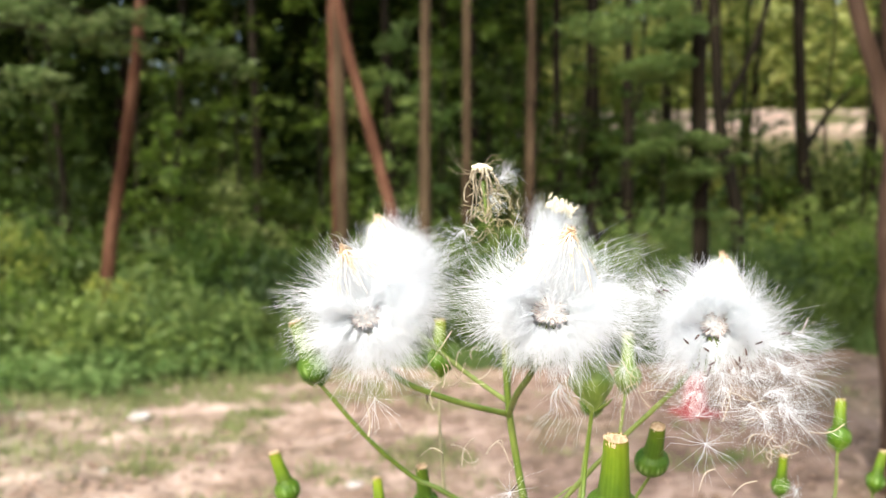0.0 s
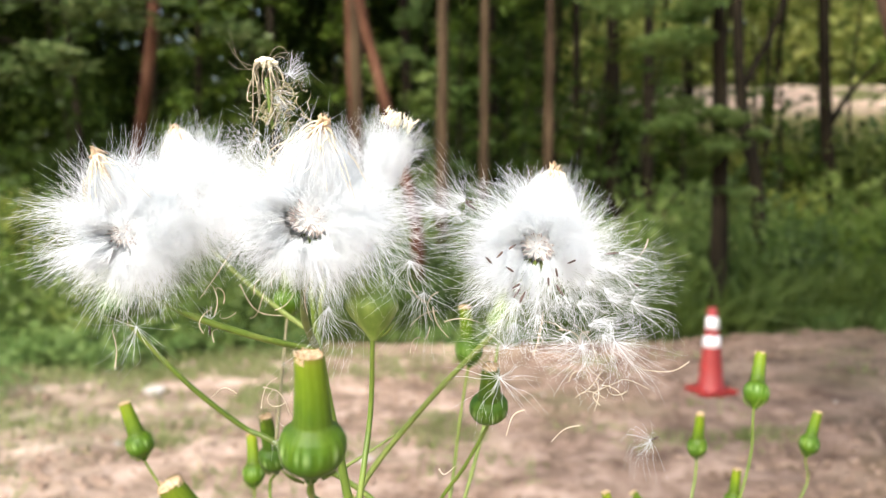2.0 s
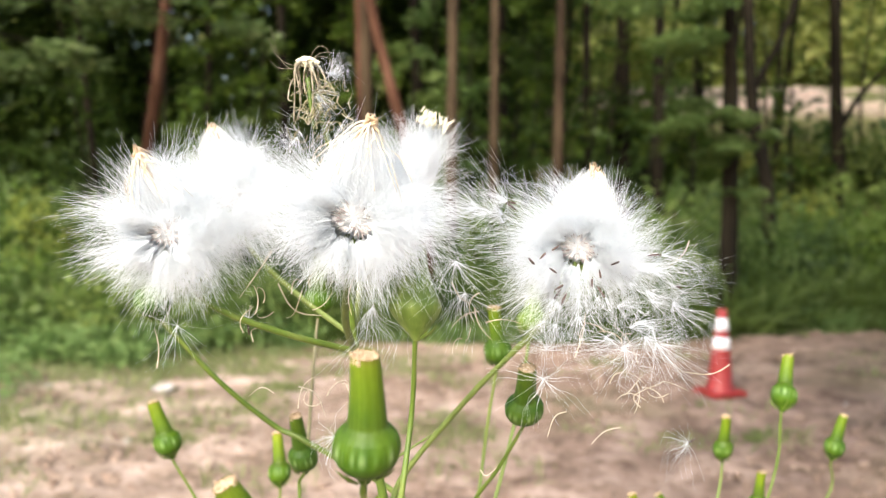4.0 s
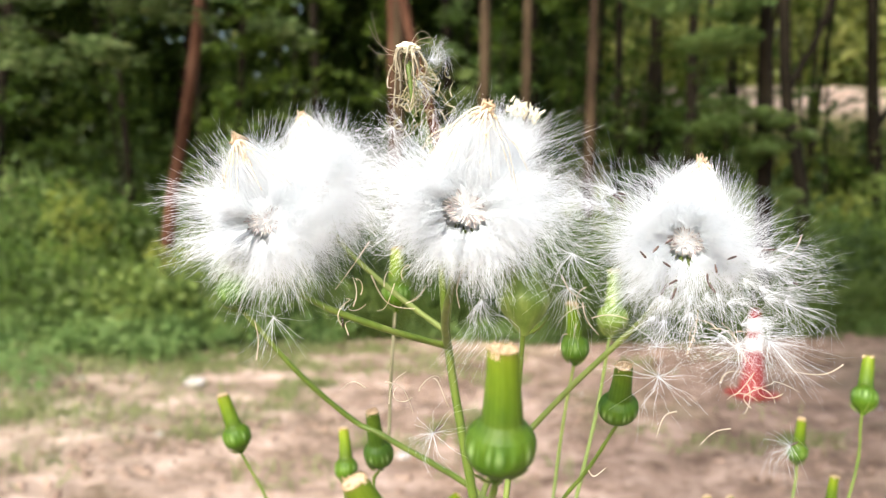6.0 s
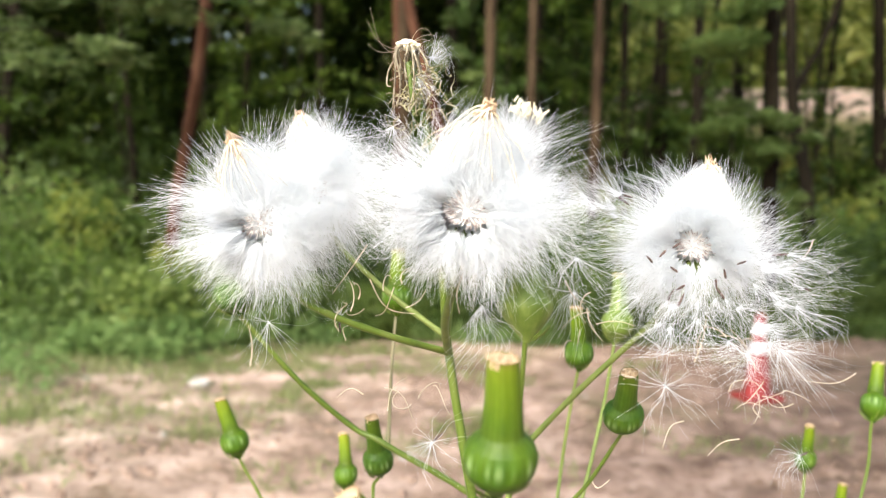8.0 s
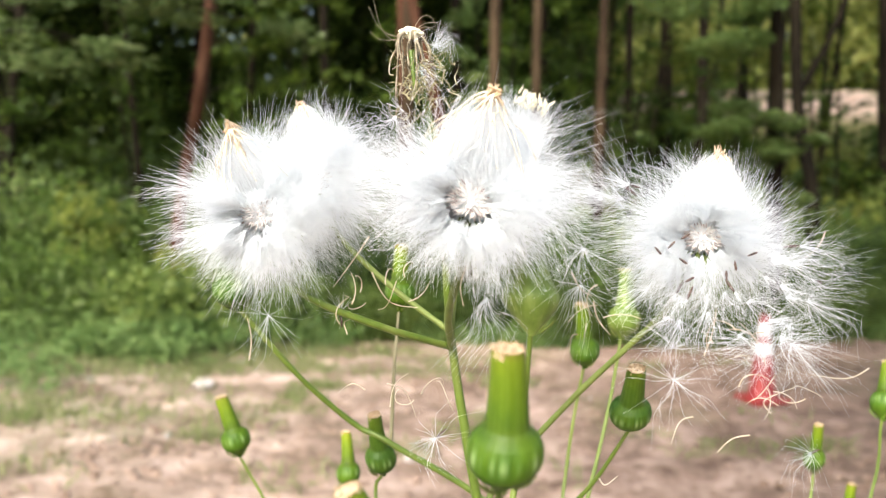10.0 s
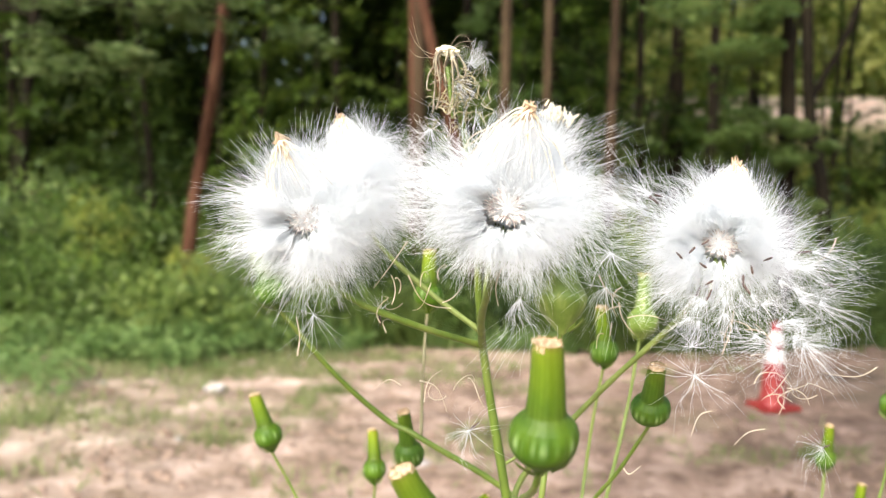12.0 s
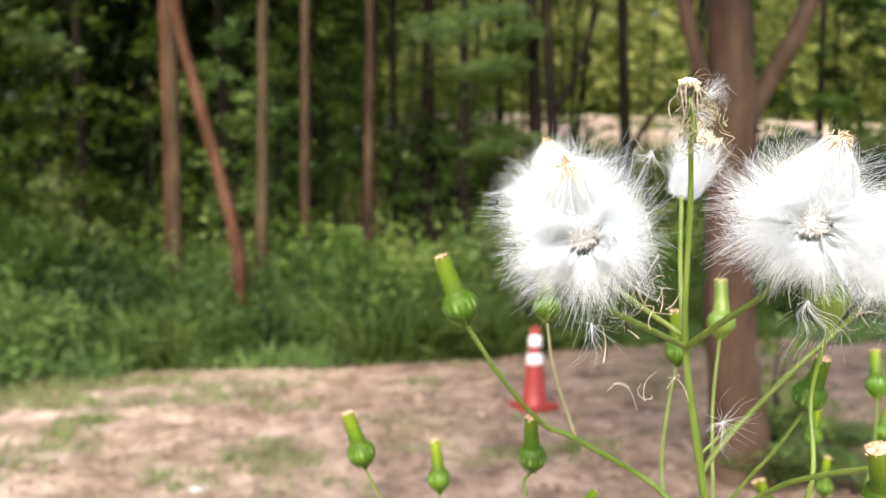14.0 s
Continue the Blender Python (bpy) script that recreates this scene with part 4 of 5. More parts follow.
    branch([tuple(b + axis * ln * 0.02)] + [tuple(p) for p in line[1:]], r * 0.9, r * 1.35, stem_mat)
    return ob


bud((0.0289, 0.1545, 1.2163), (0.0284, 0.1582, 1.1997), 1.0, [0, (0.0278, 0.164, 1.1955), (0.0259, 0.2, 1.1816), (0.0238, 0.225, 1.166), (0.0242, 0.2325, 1.1635)], 0.00048)
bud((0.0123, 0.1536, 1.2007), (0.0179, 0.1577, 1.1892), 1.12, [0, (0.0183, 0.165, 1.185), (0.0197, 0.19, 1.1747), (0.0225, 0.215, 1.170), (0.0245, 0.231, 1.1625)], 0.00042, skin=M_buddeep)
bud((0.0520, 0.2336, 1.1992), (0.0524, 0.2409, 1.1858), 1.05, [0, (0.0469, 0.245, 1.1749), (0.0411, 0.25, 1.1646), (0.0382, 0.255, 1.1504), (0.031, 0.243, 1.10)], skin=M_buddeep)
bud((0.0470, 0.3039, 1.2018), (0.0478, 0.3050, 1.1848), 0.92, [0, (0.0455, 0.306, 1.170), (0.0430, 0.302, 1.150), (0.0375, 0.270, 1.120), (0.031, 0.245, 1.09)], stem_mat=M_pale)
bud((0.0318, 0.2015, 1.2259), (0.0320, 0.1990, 1.2103), 1.12, [0, (0.0312, 0.203, 1.197), (0.0293, 0.2, 1.1786), (0.0275, 0.222, 1.155)], skin=M_budpale, outline=OPENING)
bud((0.0570, 0.2960, 1.2115), (0.0558, 0.2935, 1.1945), 0.95, [0, (0.0525, 0.290, 1.175), (0.0450, 0.272, 1.152), (0.0390, 0.256, 1.142)], stem_mat=M_pale, skin=M_budpale)
bud((-0.0496, 0.3095, 1.1727), (-0.0445, 0.3097, 1.1562), 0.95, [0, (-0.0346, 0.31, 1.137), (-0.015, 0.29, 1.10), (0.027, 0.243, 1.03)])
bud((-0.0201, 0.3365, 1.1569), (-0.0183, 0.3337, 1.1403), 0.85, [0, (-0.0175, 0.33, 1.12), (0.0, 0.29, 1.05), (0.029, 0.244, 0.98)])
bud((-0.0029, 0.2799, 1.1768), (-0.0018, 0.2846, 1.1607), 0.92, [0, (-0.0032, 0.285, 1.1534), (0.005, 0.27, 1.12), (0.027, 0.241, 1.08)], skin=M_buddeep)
bud((0.1397, 0.3446, 1.1819), (0.1352, 0.3366, 1.1662), 0.9, [0, (0.1325, 0.335, 1.1435), (0.11, 0.32, 1.09), (0.032, 0.247, 0.97)])
bud((0.1226, 0.3531, 1.1605), (0.1227, 0.3552, 1.1448), 0.82, [0, (0.1195, 0.35, 1.1311), (0.10, 0.32, 1.08), (0.031, 0.246, 0.95)])
bud((0.1713, 0.3814, 1.1545), (0.1670, 0.3810, 1.1385), 0.9)
bud((0.1421, 0.3766, 1.1351), (0.1405, 0.3770, 1.1190), 0.85)
bud((-0.0177, 0.2645, 1.1582), (-0.0160, 0.2640, 1.1460), 1.05)
bud((-0.0212, 0.2600, 1.1489), (-0.0120, 0.2620, 1.1405), 1.0)
bud((0.0146, 0.1700, 1.1850), (0.0140, 0.1750, 1.1690), 0.95, [0, (0.0145, 0.182, 1.164), (0.019, 0.21, 1.155), (0.0255, 0.234, 1.145)], 0.00045)
bud((0.0022, 0.2870, 1.2169), (0.0018, 0.2837, 1.2011), 0.95, [0, (0.0018, 0.277, 1.190), (0.0032, 0.2612, 1.1753)], 0.00034, M_drystem)
bud((-0.0328, 0.2487, 1.2214), (-0.0270, 0.2491, 1.2054), 1.0, [0, (-0.0160, 0.256, 1.1905), (-0.0047, 0.262, 1.1789), (0.0032, 0.2612, 1.1753), (0.0275, 0.262, 1.1595), (0.028, 0.242, 1.145)], 0.0006)
bud((0.0177, 0.2900, 1.1529), (0.0099, 0.2800, 1.1470), 0.85)
bud((0.0895, 0.3300, 1.1419), (0.0927, 0.3300, 1.1284), 0.9)
bud((0.1028, 0.3600, 1.1320), (0.1098, 0.3600, 1.1207), 0.85)

# branches to the seed heads
branch([(0.018, 0.2310, 1.2025), (0.0065, 0.2205, 1.2075), (-0.0051, 0.2150, 1.213), (-0.0118, 0.2130, 1.2195)], 0.00066, 0.0006)
branch([(0.0178, 0.2326, 1.205), (0.0075, 0.2345, 1.2120), (-0.0023, 0.2361, 1.2202), (-0.0080, 0.2370, 1.2275)], 0.0006, 0.0005, M_pale)
branch([(0.018, 0.2312, 1.2025), (0.0185, 0.214, 1.2105), (0.0204, 0.2010, 1.2175), (0.0226, 0.1960, 1.2250)], 0.00075, 0.0006)
branch([(0.0250, 0.2355, 1.166), (0.0267, 0.2380, 1.1745), (0.0405, 0.2330, 1.1930), (0.0543, 0.227, 1.2089), (0.0595, 0.2225, 1.2175)], 0.00066, 0.00055, M_pale)
branch([(0.0177, 0.2325, 1.206), (0.0195, 0.2385, 1.2200), (0.0270, 0.2560, 1.2355)], 0.0006, 0.0005, M_pale)
branch([(0.0220, 0.2325, 1.178), (0.0275, 0.235, 1.181), (0.0330, 0.236, 1.1845)], 0.0004, 0.0002, M_pale)


# ---- white fluff ----
FRONT = unit(np.array([-0.12, -1.0, -0.12]))


def hair_paths(roots, dirs, lengths, curl, k=7, common=None):
    """Curved hairs; curl: how far a tip drifts, in parts of the length; common: a drift that all share."""
    n = len(roots)
    s = np.linspace(0, 1, k)[None, :, None]
    drift = rng.normal(0, 1, (n, 3)) * curl * 0.5 + (np.zeros(3) if common is None else common)
    wave = rng.normal(0, 1, (n, 3)) * curl * 0.45 + rng.normal(0, 1, 3) * curl * 1.15
    ln = np.asarray(lengths)[:, None, None]
    swing = rng.uniform(0, 1.2)
    return roots[:, None] + dirs[:, None] * ln * s + drift[:, None] * ln * s ** 2.2 + wave[:, None] * ln * np.sin(s * np.pi * 2.3 + swing * s) * s * 0.6


def tuft_hairs(origin, axis, count, length, spread, curl=0.10):
    """Hairs of one seed's parachute: from one point, fanned round an axis."""
    d = unit(np.asarray(axis)[None] + rng.normal(0, spread, (count, 3)))
    common = rng.normal(0, 1, 3) * curl * 1.1 + np.array([0, 0, -0.25]) * curl
    return hair_paths(np.repeat(np.asarray(origin, float)[None], count, 0), d, length * rng.uniform(0.78, 1.0, count), curl, common=common)


def hair_mesh(name, paths, r=0.000041):
    paths = np.vstack(paths)
    n, k, _ = paths.shape
    rad = np.linspace(1.0, 0.16, k)[None] * r * rng.uniform(0.6, 1.3, (n, 1))
    return fast_mesh(name, *tubes(paths, rad, 3))


def sticks(name, roots, tips, r, mat, parent, label=""):
    roots, tips = np.asarray(roots), np.asarray(tips)
    pth = np.stack([roots, roots + (tips - roots) * 0.15, roots * 0.4 + tips * 0.6, tips], 1)
    return part(name, fast_mesh(name, *tubes(pth, np.tile([0.4 * r, r, r, 0.5 * r], (len(pth), 1)), 6)), mat, parent, label)


def seed_head(core, peak, r, seeds=150, per=32, front=FRONT, wild=0.24, cone=520, down=0.1, squash=0.15, bulk=1.0, clear=0.85, crop=0.0):
    """An open seed head: parachutes radiating from the core, a sheaf still standing up to a tan peak."""
    core, peak = np.array(core), np.array(peak)
    up = unit(peak - core)
    side = unit(np.cross(up, front))
    paths, roots, tips = [], [], []
    for _ in range(seeds):
        while True:
            d = unit(rng.normal(0, 1, 3))
            c = float(d @ front)
            if -0.75 < c < 0.72 and not (d @ up > clear and c > -0.15) and rng.random() < 1.1 - 0.95 * max(c, 0):
                break
        d = unit(d + np.array([0, 0, -down * rng.random()]))
        root = core + d * r * 0.24 + front * r * 0.04
        roots.append(core + d * r * 0.03 + front * r * 0.03)
        tips.append(root)
        paths.append(tuft_hairs(root, d, per, r * rng.uniform(0.63, 0.82) * (1 - squash * max(0.0, -d[2])) * (1 - crop * max(0.0, float(d @ up))), 0.24, wild))
    # shorter hairs lying over the core's rim
    for _ in range(46):
        a = rng.uniform(0, 2 * np.pi)
        d = unit(math.cos(a) * side + math.sin(a) * up * (0.75 if math.sin(a) < 0 else 0.4) + front * rng.uniform(0.25, 0.75))
        paths.append(tuft_hairs(core + d * r * rng.uniform(0.23, 0.30) - front * r * 0.09, unit(d - front * 0.30), 15, r * rng.uniform(0.36, 0.52), 0.26, wild))
    # the upright sheaf
    h = np.linalg.norm(peak - core)
    a = rng.uniform(0, 2 * np.pi, cone)
    q = np.sqrt(rng.random(cone))
    s = np.linspace(0, 1, 7)[None, :, None]
    ring = np.cos(a)[:, None] * side + np.sin(a)[:, None] * front * 0.65
    shape = lambda z: np.interp(z, [0, 0.12, 0.35, 0.55, 0.78, 0.92, 1.0], [0.50, 0.49, 0.43, 0.345, 0.20, 0.095, 0.02]) * r * bulk
    width = shape(np.linspace(0, 1, 7))[None, :, None]
    paths.append((core + up * h * 0.03)[None, None] + up * h * s * rng.uniform(0.80, 0.97, (cone, 1, 1)) + ring[:, None] * (0.75 + 0.31 * q)[:, None, None] * width - front * r * 0.42 * (1 - s) ** 1.3 + (ring * np.abs(rng.normal(0, 0.13, (cone, 1))) * r)[:, None] * s ** 2.5 + rng.normal(0, 0.03 * r, (cone, 1, 3)) * s)
    head = part("seed_head", hair_mesh("seed_head", paths, 0.000050), M_pappus, plant, "white fluffy ball of silky seed hairs")
    # matted silk inside the sheaf and behind the core
    ring_n, rows = 44, 14
    ang = np.arange(ring_n) * 2 * np.pi / ring_n
    v = []
    for i in range(rows):
        z = i / (rows - 1)
        k = float(shape(z)) * 0.93 * (1 + 0.018 * np.sin(ang * 13 + z * 3) + 0.012 * np.sin(ang * 29 + 2) + rng.normal(0, 0.008, ring_n))
        v.append(core - front * r * 0.42 * (1 - z) ** 1.3 + up * h * (0.03 + 0.93 * z) + np.outer(np.cos(ang) * k, side) + np.outer(np.sin(ang) * k * 0.65, front))
    ii = np.arange(rows * ring_n).reshape(rows, ring_n)
    nn = np.roll(ii, -1, 1)
    part("silk_sheaf", fast_mesh("silk_sheaf", np.vstack(v), np.stack([ii[:-1], nn[:-1], nn[1:], ii[1:]], -1).reshape(-1, 4)), M_silk, head, "smooth white sheaf of closed silk")
    # matted inner hairs: a fan of uneven silky locks round the core
    seg, rows = 176, 7
    ang = np.arange(seg) * 2 * np.pi / seg
    lock = 0.5 + 0.5 * np.sin(ang * 23 + 2 * np.sin(ang * 5)) * np.cos(ang * 9 + 1)
    reach = r * (0.52 - 0.22 * np.clip(-np.sin(ang), 0, 1)) * (0.88 + 0.14 * lock + rng.normal(0, 0.05, seg))
    v = []
    for i in range(rows):
        z = i / (rows - 1)
        rad = r * 0.03 * (1 - z) + reach * z
        back = r * (0.045 - 0.02 * z - 0.42 * z ** 3) + r * 0.05 * z * (lock - 0.5) + rng.normal(0, 0.016 * r, seg) * z
        v.append(core + np.outer(rad * np.cos(ang), side) + np.outer(rad * np.sin(ang), up) + np.outer(back, front))
    ii = np.arange(rows * seg).reshape(rows, seg)
    nn = np.roll(ii, -1, 1)
    part("silk_fan", fast_mesh("silk_fan", np.vstack(v), np.stack([ii[:-1], nn[:-1], nn[1:], ii[1:]], -1).reshape(-1, 4)), M_silk, head, "matted white silk round the core")
    # seeds round the core
    for m, low, high, fat, mat, label in ((62, 0.09, 0.24, 0.0058, M_seedbrown, "greyish-brown seeds ringed round the core"), (190, 0.0, 0.19, 0.0056, M_greyach, "pale bases of the seeds at the core")):
        a, q = rng.uniform(0, 2 * np.pi, m), np.sqrt(rng.uniform(low ** 2, high ** 2, m)) / 0.21
        d = np.cos(a)[:, None] * side + np.sin(a)[:, None] * up * 0.62
        p0 = core + d * (q * r * 0.21)[:, None] + front * r * (0.034 - 0.006 * q ** 2 + rng.uniform(-0.008, 0.012, m))[:, None]
        sticks("achene_ring", p0, p0 + unit(d * q[:, None] * 1.6 + front * 0.06 + rng.normal(0, 0.34, (m, 3))) * r * rng.uniform(0.035, 0.075, m)[:, None], r * fat, mat, head, label)
    disc = core + front * r * 0.005
    bm = bmesh.new()
    bmesh.ops.create_icosphere(bm, subdivisions=2, radius=r * 0.045, matrix=Matrix.Translation(disc))
    me = bpy.data.meshes.new("receptacle")
    bm.to_mesh(me)
    bm.free()
    part("receptacle", me, M_greyach, head)
    # tan peak of dried florets
    m = 34
    p0 = peak + rng.normal(0, 1, (m, 3)) * 0.058 * r - up * r * rng.uniform(0.06, 0.20, (m, 1))
    sticks("floret_tip", p0, peak + up * r * rng.uniform(-0.01, 0.05, (m, 1)) + rng.normal(0, 0.032 * r, (m, 3)), r * 0.0135, M_tan, head, "dry tan floret tip")
    # straw-coloured dried filaments hanging from the peak
    m = 12
    lines = []
    for _ in range(m):
        o = unit(side * rng.normal(0, 1) + front * rng.uniform(0.0, 1.0))
        out = rng.uniform(1.02, 1.25)
        lines.append(smooth_path([peak] + [core + up * h * z - front * r * 0.42 * (1 - z) ** 1.3 + o * (float(shape(z)) * out + 0.05 * r * (1 - z)) + rng.normal(0, 0.02 * r, 3) for z in (0.93, 0.8, 0.66 + rng.uniform(-0.1, 0.1), rng.uniform(0.25, 0.55))], 5))
    part("filament_spray", fast_mesh("filament_spray", *tubes(lines, np.tile(np.linspace(0.00015, 0.00006, lines[0].shape[0]), (m, 1)), 5)), M_drape, head, "thin straw-coloured dried filaments")
    # green bracts under the head
    m = 12
    lines = []
    foot = core - up * r * 0.30 - front * r * 0.30
    for a in np.linspace(0, 2 * np.pi, m, endpoint=False):
        o = math.cos(a) * side + math.sin(a) * front
        lines.append(smooth_path([foot + up * r * 0.2, foot + o * r * 0.22, foot + o * r * 0.22 - up * r * 0.25, foot + o * r * 0.16 - up * r * 0.42], 4))
    part("bract_whorl", fast_mesh("bract_whorl", *tubes(lines, np.tile(np.linspace(0.00055, 0.0002, lines[0].shape[0]), (m, 1)), 5)), M_pale, head, "pale green drooping bracts")
    return head


seed_head((-0.0125, 0.2110, 1.2272), (-0.0166, 0.2080, 1.2410), 0.0150, bulk=0.9)
seed_head((-0.0085, 0.2360, 1.2328), (-0.0119, 0.2381, 1.2471), 0.0136, bulk=0.9)
seed_head((0.0230, 0.1912, 1.2307), (0.0260, 0.1870, 1.2453), 0.0156, squash=0.38, bulk=1.12, clear=0.6)
seed_head((0.0606, 0.2189, 1.2246), (0.0638, 0.2234, 1.2387), 0.0152, wild=0.23, squash=0.25, bulk=1.0, crop=0.16, clear=1.2)


def caught_seed(at, axis, length=0.010, hairs=40, spread=0.85, achene=True, curl=0.16, mat=None):
    """A single seed with its parachute caught on the plant."""
    axis = unit(axis)
    at = np.array(at)
    ob = part("caught_seed", hair_mesh("caught_seed", [tuft_hairs(at, axis, hairs, length, spread, curl)], 0.000027), M_pappus, plant, "single seed with a white silky parachute")
    if achene:
        sticks("achene", [at - axis * 0.0001], [at - axis * 0.0026], 0.00022, mat or M_achene, ob, "slim brown seed")
    return ob


for at, ax, ln in (((0.0075, 0.2265, 1.2445), (-0.5, -0.2, -0.8), 0.009), ((-0.0108, 0.2092, 1.2107), (-0.1, -0.6, -0.5), 0.012), ((0.0527, 0.1944, 1.2053), (0.1, -1, 0.1), 0.010),
                   ((0.0675, 0.2068, 1.2084), (0.1, -0.8, 0.5), 0.011), ((0.0770, 0.2145, 1.2149), (0.9, -0.3, -0.1), 0.013), ((0.0254, 0.1952, 1.2164), (-0.1, -0.3, -0.9), 0.010),
                   ((0.0170, 0.2105, 1.1908), (-0.5, -0.5, -0.4), 0.008), ((0.0845, 0.2337, 1.1844), (-0.6, -0.5, -0.1), 0.007), ((-0.0005, 0.2186, 1.2102), (-0.1, 0, 1), 0.004),
                   ((0.0541, 0.2058, 1.2079), (0.0, -0.5, 0.6), 0.009), ((0.0389, 0.1900, 1.2243), (-0.2, -0.7, -0.6), 0.011), ((0.0400, 0.2100, 1.2170), (-0.3, -0.2, -0.9), 0.010)):
    caught_seed(at, ax, ln, 24 if ln == 0.012 else 40, achene=ln < 0.009)
for at, ax in (((0.0668, 0.2050, 1.2085), (0.2, -0.6, -0.2)), ((0.0712, 0.2080, 1.2100), (0.6, -0.5, -0.4)), ((0.0640, 0.2050, 1.2105), (-0.1, -0.7, -0.5)), ((0.0735, 0.2100, 1.2085), (0.5, -0.5, -0.4))):
    caught_seed(at, ax, 0.0105, 46, 0.8, False)
# loose parachutes shed over the ragged head
for i in range(18):
    a = rng.uniform(-2.6, 0.25)
    q = rng.uniform(0.4, 0.85)
    at = (0.0606 + 0.0165 * q * math.cos(a), 0.2115 + rng.uniform(-0.006, 0.006), 1.2225 + 0.0135 * q * math.sin(a))
    caught_seed(at, (math.cos(a) * 0.9, -0.45, math.sin(a) * 0.7), 0.0092, 30, 0.6, i % 5 == 0, 0.18)
for i in range(7):
    at = (0.0450 + rng.uniform(-0.003, 0.003), 0.212 + rng.uniform(-0.004, 0.004), 1.2290 + rng.uniform(-0.008, 0.007))
    caught_seed(at, (-1.0, -0.3, rng.uniform(-0.2, 0.9)), 0.0095, 30, 0.55, i == 0, 0.20)
for i in range(8):
    at = (0.0705 + rng.uniform(-0.004, 0.005), 0.213 + rng.uniform(-0.004, 0.004), 1.2170 + rng.uniform(-0.006, 0.007))
    caught_seed(at, (1.0, -0.3, rng.uniform(-0.5, 0.35)), 0.0105, 36, 0.45, False, 0.22)


# bare seeds lying on the ragged head
for p in ((0.0535, 0.2030, 1.2248), (0.0545, 0.2030, 1.2252), (0.0553, 0.2020, 1.2215), (0.0564, 0.2020, 1.2195), (0.0517, 0.2040, 1.2227), (0.0611, 0.2020, 1.2206), (0.0626, 0.2020, 1.2207), (0.0656, 0.2020, 1.2235), (0.0763, 0.2080, 1.2189), (0.0473, 0.2080, 1.2331),):
    tip = np.array(p) + unit(rng.normal(0, 1, 3) * [1, 0.3, 1]) * 0.0015
    sticks("loose_seed", [p], [tip], 0.00019, M_achene, plant, "slim dark brown seed")


# a brush of fluff still closed, behind
def closed_tuft(foot, top, r):
    foot, top = np.array(foot), np.array(top)
    up = unit(top - foot)
    h = np.linalg.norm(top - foot)
    side = unit(np.cross(up, FRONT))
    fwd = np.cross(side, up)
    n = 900
    a, q = rng.uniform(0, 2 * np.pi, n), np.sqrt(rng.random(n))
    o = np.cos(a)[:, None] * side + np.sin(a)[:, None] * fwd
    s = np.linspace(0, 1, 7)[None, :, None]
    w = np.array([0.62, 0.80, 0.90, 0.95, 1.0, 1.06, 1.15])[None, :, None]
    p = foot + up * h * s * rng.uniform(0.55, 1.03, (n, 1, 1)) + (o * q[:, None] * r)[:, None] * w + rng.normal(0, r * 0.09, (n, 7, 3)) + (rng.normal(0, 0.16, (12, 3)) * r)[rng.integers(0, 12, n)][:, None] * s + (o * rng.normal(0, 0.5, (n, 1)) * r)[:, None] * s ** 2
    stray = tuft_hairs(foot + up * h * 0.3, up, 120, h * 0.8, 0.6)
    ob = part("seed_head", hair_mesh("seed_head", [p, stray], 0.00005), M_pappus, plant, "compact white brush of seed hairs with a tan top")
    m = 60
    a, q = rng.uniform(0, 2 * np.pi, m), np.sqrt(rng.random(m))
    p0 = foot + up * h * rng.uniform(0.80, 0.99, (m, 1)) + (np.cos(a)[:, None] * side + np.sin(a)[:, None] * fwd) * q[:, None] * r * 0.85
    sticks("floret_tip", p0, p0 + unit(up + rng.normal(0, 0.35, (m, 3))) * 0.0016, 0.00022, M_cream, ob, "cream and tan dried florets")


closed_tuft((0.0275, 0.2570, 1.2355), (0.0322, 0.2552, 1.2505), 0.0048)


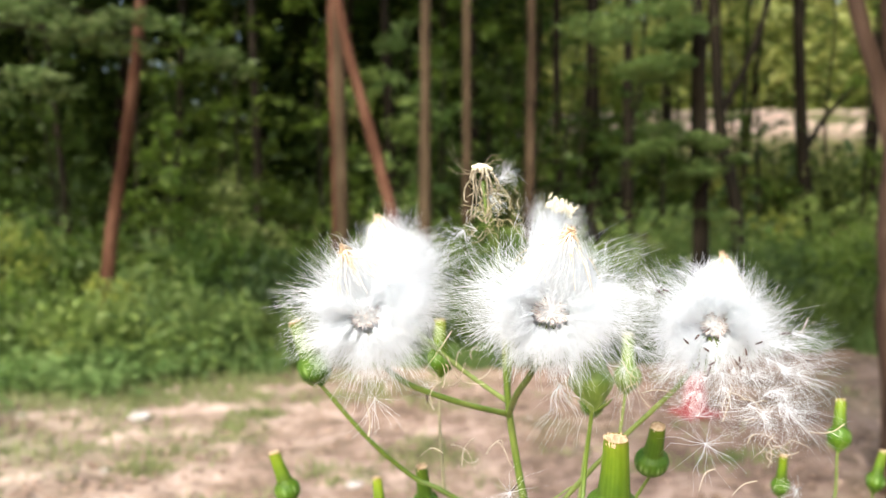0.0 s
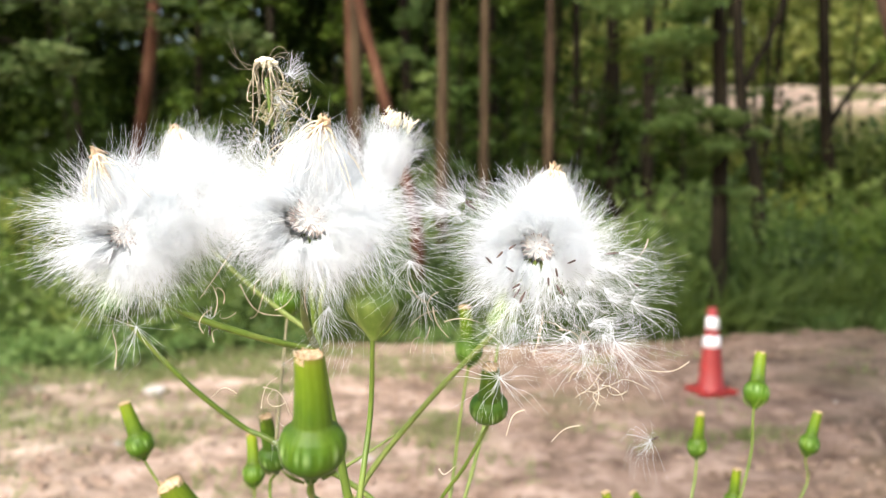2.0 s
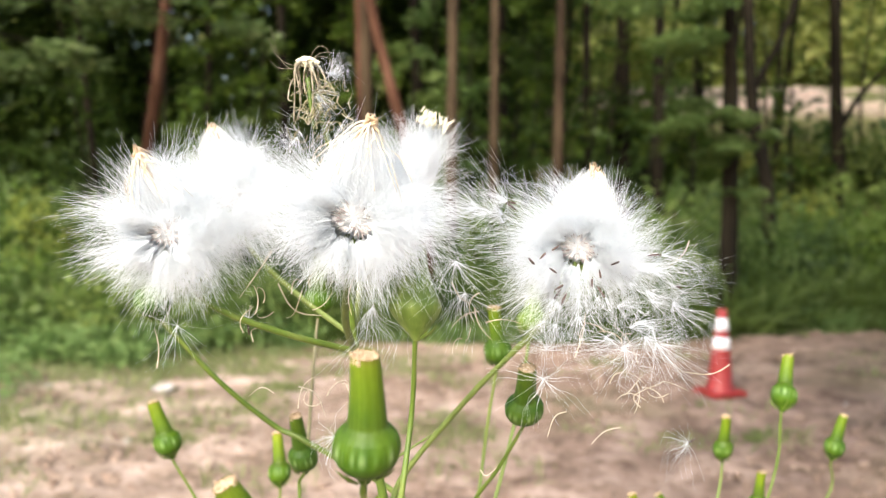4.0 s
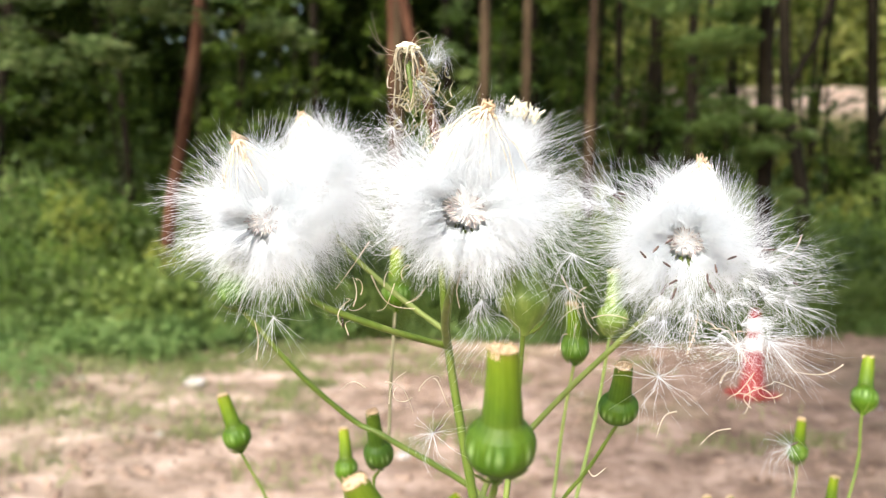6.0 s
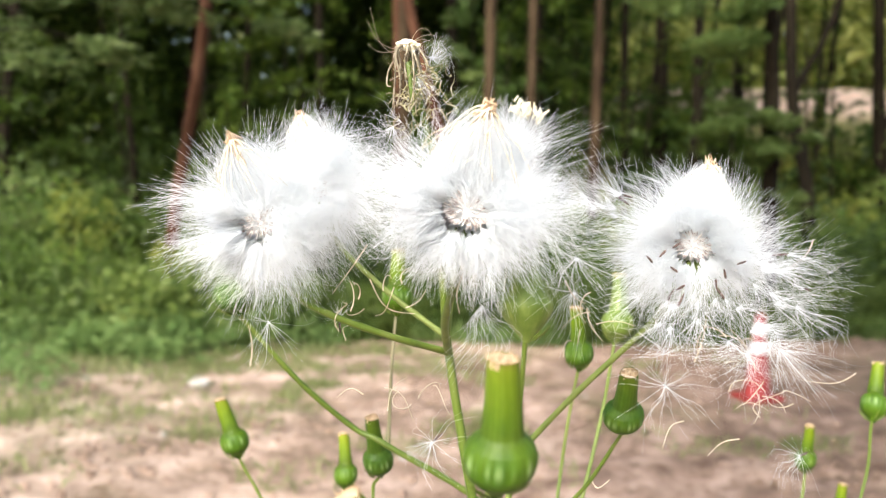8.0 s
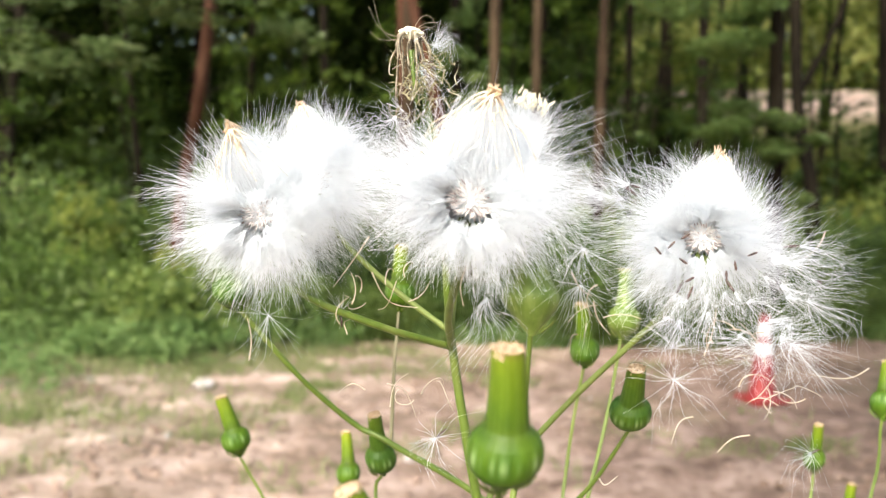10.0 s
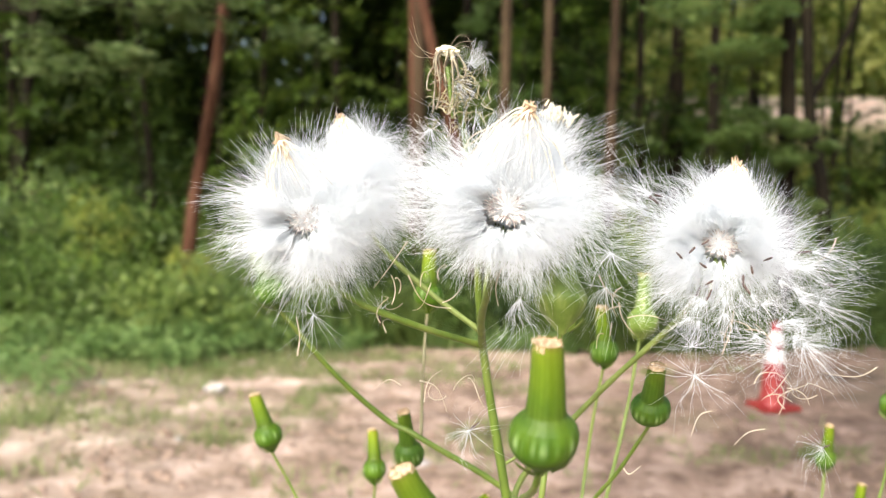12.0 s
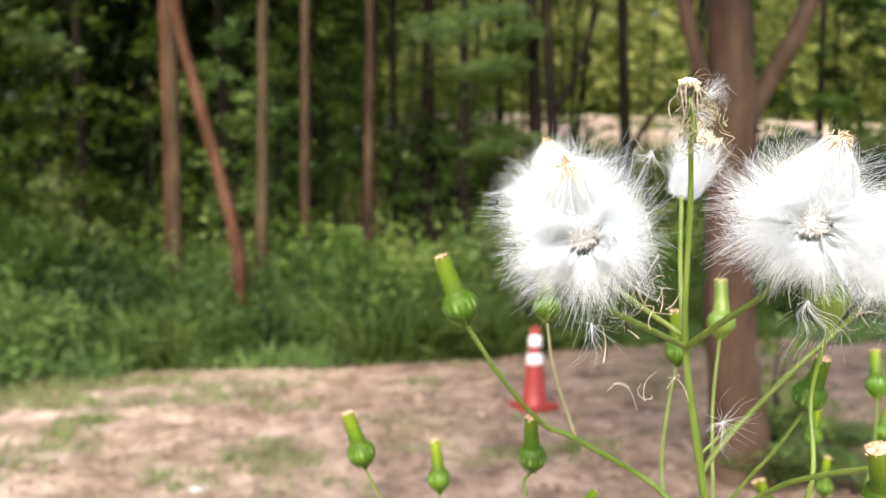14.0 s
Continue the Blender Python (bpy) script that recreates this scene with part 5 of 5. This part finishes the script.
# the spent head at the top of the stem: bare disc, hanging bracts, tangled fibres
def spent_head(at):
    at = np.array(at)
    disc = bmesh.new()
    bmesh.ops.create_icosphere(disc, subdivisions=3, radius=1.0)
    for v in disc.verts:
        k = 1 + 0.5 * noise.noise(v.co * 2.6)
        v.co = Vector((at[0] + v.co.x * k * 0.0019, at[1] + v.co.y * k * 0.0016, at[2] + v.co.z * k * 0.0009))
    me = bpy.data.meshes.new("spent_head")
    disc.to_mesh(me)
    disc.free()
    head = part("spent_head", me, M_cream, plant, "bare cream disc of a spent flower head")
    lines, m = [], 17
    for i in range(m):
        a = i * 2 * np.pi / m + rng.normal(0, 0.3)
        o = np.array([math.cos(a), math.sin(a), 0])
        drop = rng.uniform(0.004, 0.0125)
        flare = rng.uniform(0.0008, 0.0040) * (1.0 + 0.35 * math.cos(a))
        lines.append(smooth_path([at + o * 0.0013, at + o * rng.uniform(0.0018, 0.0030) - [0, 0, rng.uniform(0.0006, 0.002)], at + o * (0.0010 + flare * 0.5) - [0, 0, drop * 0.5] + rng.normal(0, 0.0006, 3), at + o * flare - [0, 0, drop * 0.85] + rng.normal(0, 0.0010, 3), at + o * flare * rng.uniform(0.8, 1.5) - [0, 0, drop * rng.uniform(0.80, 1.0)]], 5))
    part("bract_whorl", fast_mesh("bract_whorl", *tubes(lines, np.tile(np.linspace(0.00024, 0.00010, lines[0].shape[0]), (m, 1)), 5)), M_grey, head, "greyish straw drooping bracts")
    lines, m = [], 58
    for i in range(m):
        p = [at + np.array([rng.normal(0.0018, 0.0024), rng.normal(0, 0.0018), rng.uniform(-0.0135, -0.0045)])]
        step, axis, turn = unit(rng.normal(0, 1, 3)) * rng.uniform(0.0004, 0.0008), unit(rng.normal(0, 1, 3)), rng.uniform(0.2, 0.9)
        for _ in range(9):
            axis = unit(axis + rng.normal(0, 0.7, 3))
            step = step * math.cos(turn) + np.cross(axis, step) * math.sin(turn) + axis * (axis @ step) * (1 - math.cos(turn))
            p.append(p[-1] + step)
        lines.append(smooth_path(p, 3))
    part("fibre_tangle", fast_mesh("fibre_tangle", *tubes(lines, np.tile(np.linspace(0.00012, 0.00005, lines[0].shape[0]), (m, 1)), 4)), M_tangle, head, "tangled curly tan fibres")
    p = [tuft_hairs(at + [0.004, 0, -0.002], (0.6, -0.2, 0.0), 75, 0.0050, 0.9, 0.3), tuft_hairs(at + [0.002, 0, -0.006], (0.5, -0.4, -0.6), 50, 0.0050, 0.8, 0.3), tuft_hairs(at + [-0.001, 0, -0.013], (-0.9, 0, 0.05), 9, 0.0095, 0.4, 0.25)]
    part("pappus", hair_mesh("pappus", p, 0.00003), M_pappus, head, "wisp of white seed hairs")
    lines = []
    for d, lift in (((-1, 0.0, 0.1), 0.0035), ((-1, -0.2, 0.0), 0.006), ((-0.9, 0.1, -0.2), 0.002), ((0.9, 0, 0.3), -0.003), ((1.0, 0.1, 0.0), -0.004), ((0.7, -0.2, 0.5), -0.005)):
        d = np.array(d)
        ln = rng.uniform(0.0065, 0.0085)
        lines.append(smooth_path([at, at + d * ln * 0.35 - [0, 0, lift * 0.25], at + d * ln * 0.72 + [0, 0, lift * 0.1], at + d * ln * 0.95 + [0, 0, lift]], 6))
    part("hair_spray", fast_mesh("hair_spray", *tubes(lines, np.tile(np.linspace(0.00006, 0.000025, lines[0].shape[0]), (len(lines), 1)), 4)), M_grey, head, "long curved dry hairs")
    lines = [smooth_path([at - [0, 0, 0.003], at + [0.0006, -0.001, -0.007], at + [0.0012, -0.0006, -0.012]], 5)]
    part("green_bract", fast_mesh("green_bract", *tubes(lines, np.tile(np.linspace(0.00045, 0.0003, lines[0].shape[0]), (1, 1)), 6)), M_stem, head, "remaining green bract")


spent_head((0.0112, 0.2168, 1.2577))

# dried filaments caught among the heads
CURLS = [
    ((0.0881, 0.2170, 1.2037), (0.0848, 0.2170, 1.2017), (0.0790, 0.2170, 1.2023)),
    ((0.0806, 0.2190, 1.2260), (0.0797, 0.2190, 1.2235), (0.0769, 0.2190, 1.2210)),
    ((0.0676, 0.2100, 1.1935), (0.0648, 0.2100, 1.1929), (0.0626, 0.2100, 1.1905)),
    ((0.0576, 0.2050, 1.1974), (0.0555, 0.2050, 1.1966), (0.0544, 0.2050, 1.1929)),
    ((0.0030, 0.2250, 1.1952), (0.0006, 0.2250, 1.1965), (-0.0019, 0.2250, 1.1945)),
    ((0.0049, 0.2150, 1.2237), (0.0023, 0.2150, 1.2197), (-0.0011, 0.2150, 1.2150)),
    ((0.0039, 0.2250, 1.2166), (0.0069, 0.2250, 1.2112), (0.0122, 0.2250, 1.2105)),
]
CURLS += [
    ((0.0049, 0.2400, 1.1932), (0.0086, 0.2400, 1.1921), (0.0107, 0.2400, 1.1869)),
    ((0.0224, 0.1950, 1.2212), (0.0214, 0.1950, 1.2181), (0.0220, 0.1950, 1.2151)),
    ((0.0417, 0.2050, 1.2151), (0.0424, 0.2050, 1.2122), (0.0445, 0.2050, 1.2098)),
    ((0.0430, 0.2000, 1.1885), (0.0439, 0.2000, 1.1874), (0.0457, 0.2000, 1.1890)),
    ((-0.0114, 0.2000, 1.2050), (-0.0110, 0.2000, 1.2083), (-0.0117, 0.2000, 1.2115)),
    ((0.0713, 0.2120, 1.1967), (0.0698, 0.2120, 1.1986), (0.0725, 0.2120, 1.2001), (0.0749, 0.2120, 1.2011)),
    ((0.0655, 0.2100, 1.2013), (0.0664, 0.2100, 1.2031), (0.0692, 0.2100, 1.2033), (0.0715, 0.2100, 1.2015)),
    ((0.0589, 0.2050, 1.2070), (0.0601, 0.2050, 1.2107), (0.0605, 0.2050, 1.2144)),
    ((0.0379, 0.2000, 1.2200), (0.0393, 0.2000, 1.2174), (0.0411, 0.2000, 1.2165)),
]
for pts in CURLS:
    part("filament", tube_mesh("filament", pts, 0.00014, 0.00006, 6, 6, 0.08), M_straw, plant, "curled straw-coloured dried filament")
for cx, cy, cz, n in ((0.0060, 0.2270, 1.2125, 5), (0.0430, 0.2080, 1.2130, 5), (0.0730, 0.2120, 1.2000, 7), (0.0000, 0.2100, 1.2120, 4), (0.0120, 0.2300, 1.1900, 4), (0.0620, 0.2080, 1.2090, 6)):
    for _ in range(n):
        p = [np.array([cx, cy, cz]) + rng.normal(0, 0.0028, 3)]
        step = unit(rng.normal(0, 1, 3)) * rng.uniform(0.0007, 0.0013)
        axis = unit(rng.normal(0, 1, 3))
        turn = rng.uniform(0.15, 0.75)
        for _ in range(7):
            step = step * math.cos(turn) + np.cross(axis, step) * math.sin(turn) + axis * (axis @ step) * (1 - math.cos(turn))
            p.append(p[-1] + step)
        part("filament", tube_mesh("filament", p, 0.00012, 0.00006, 5, 3), M_straw, plant)
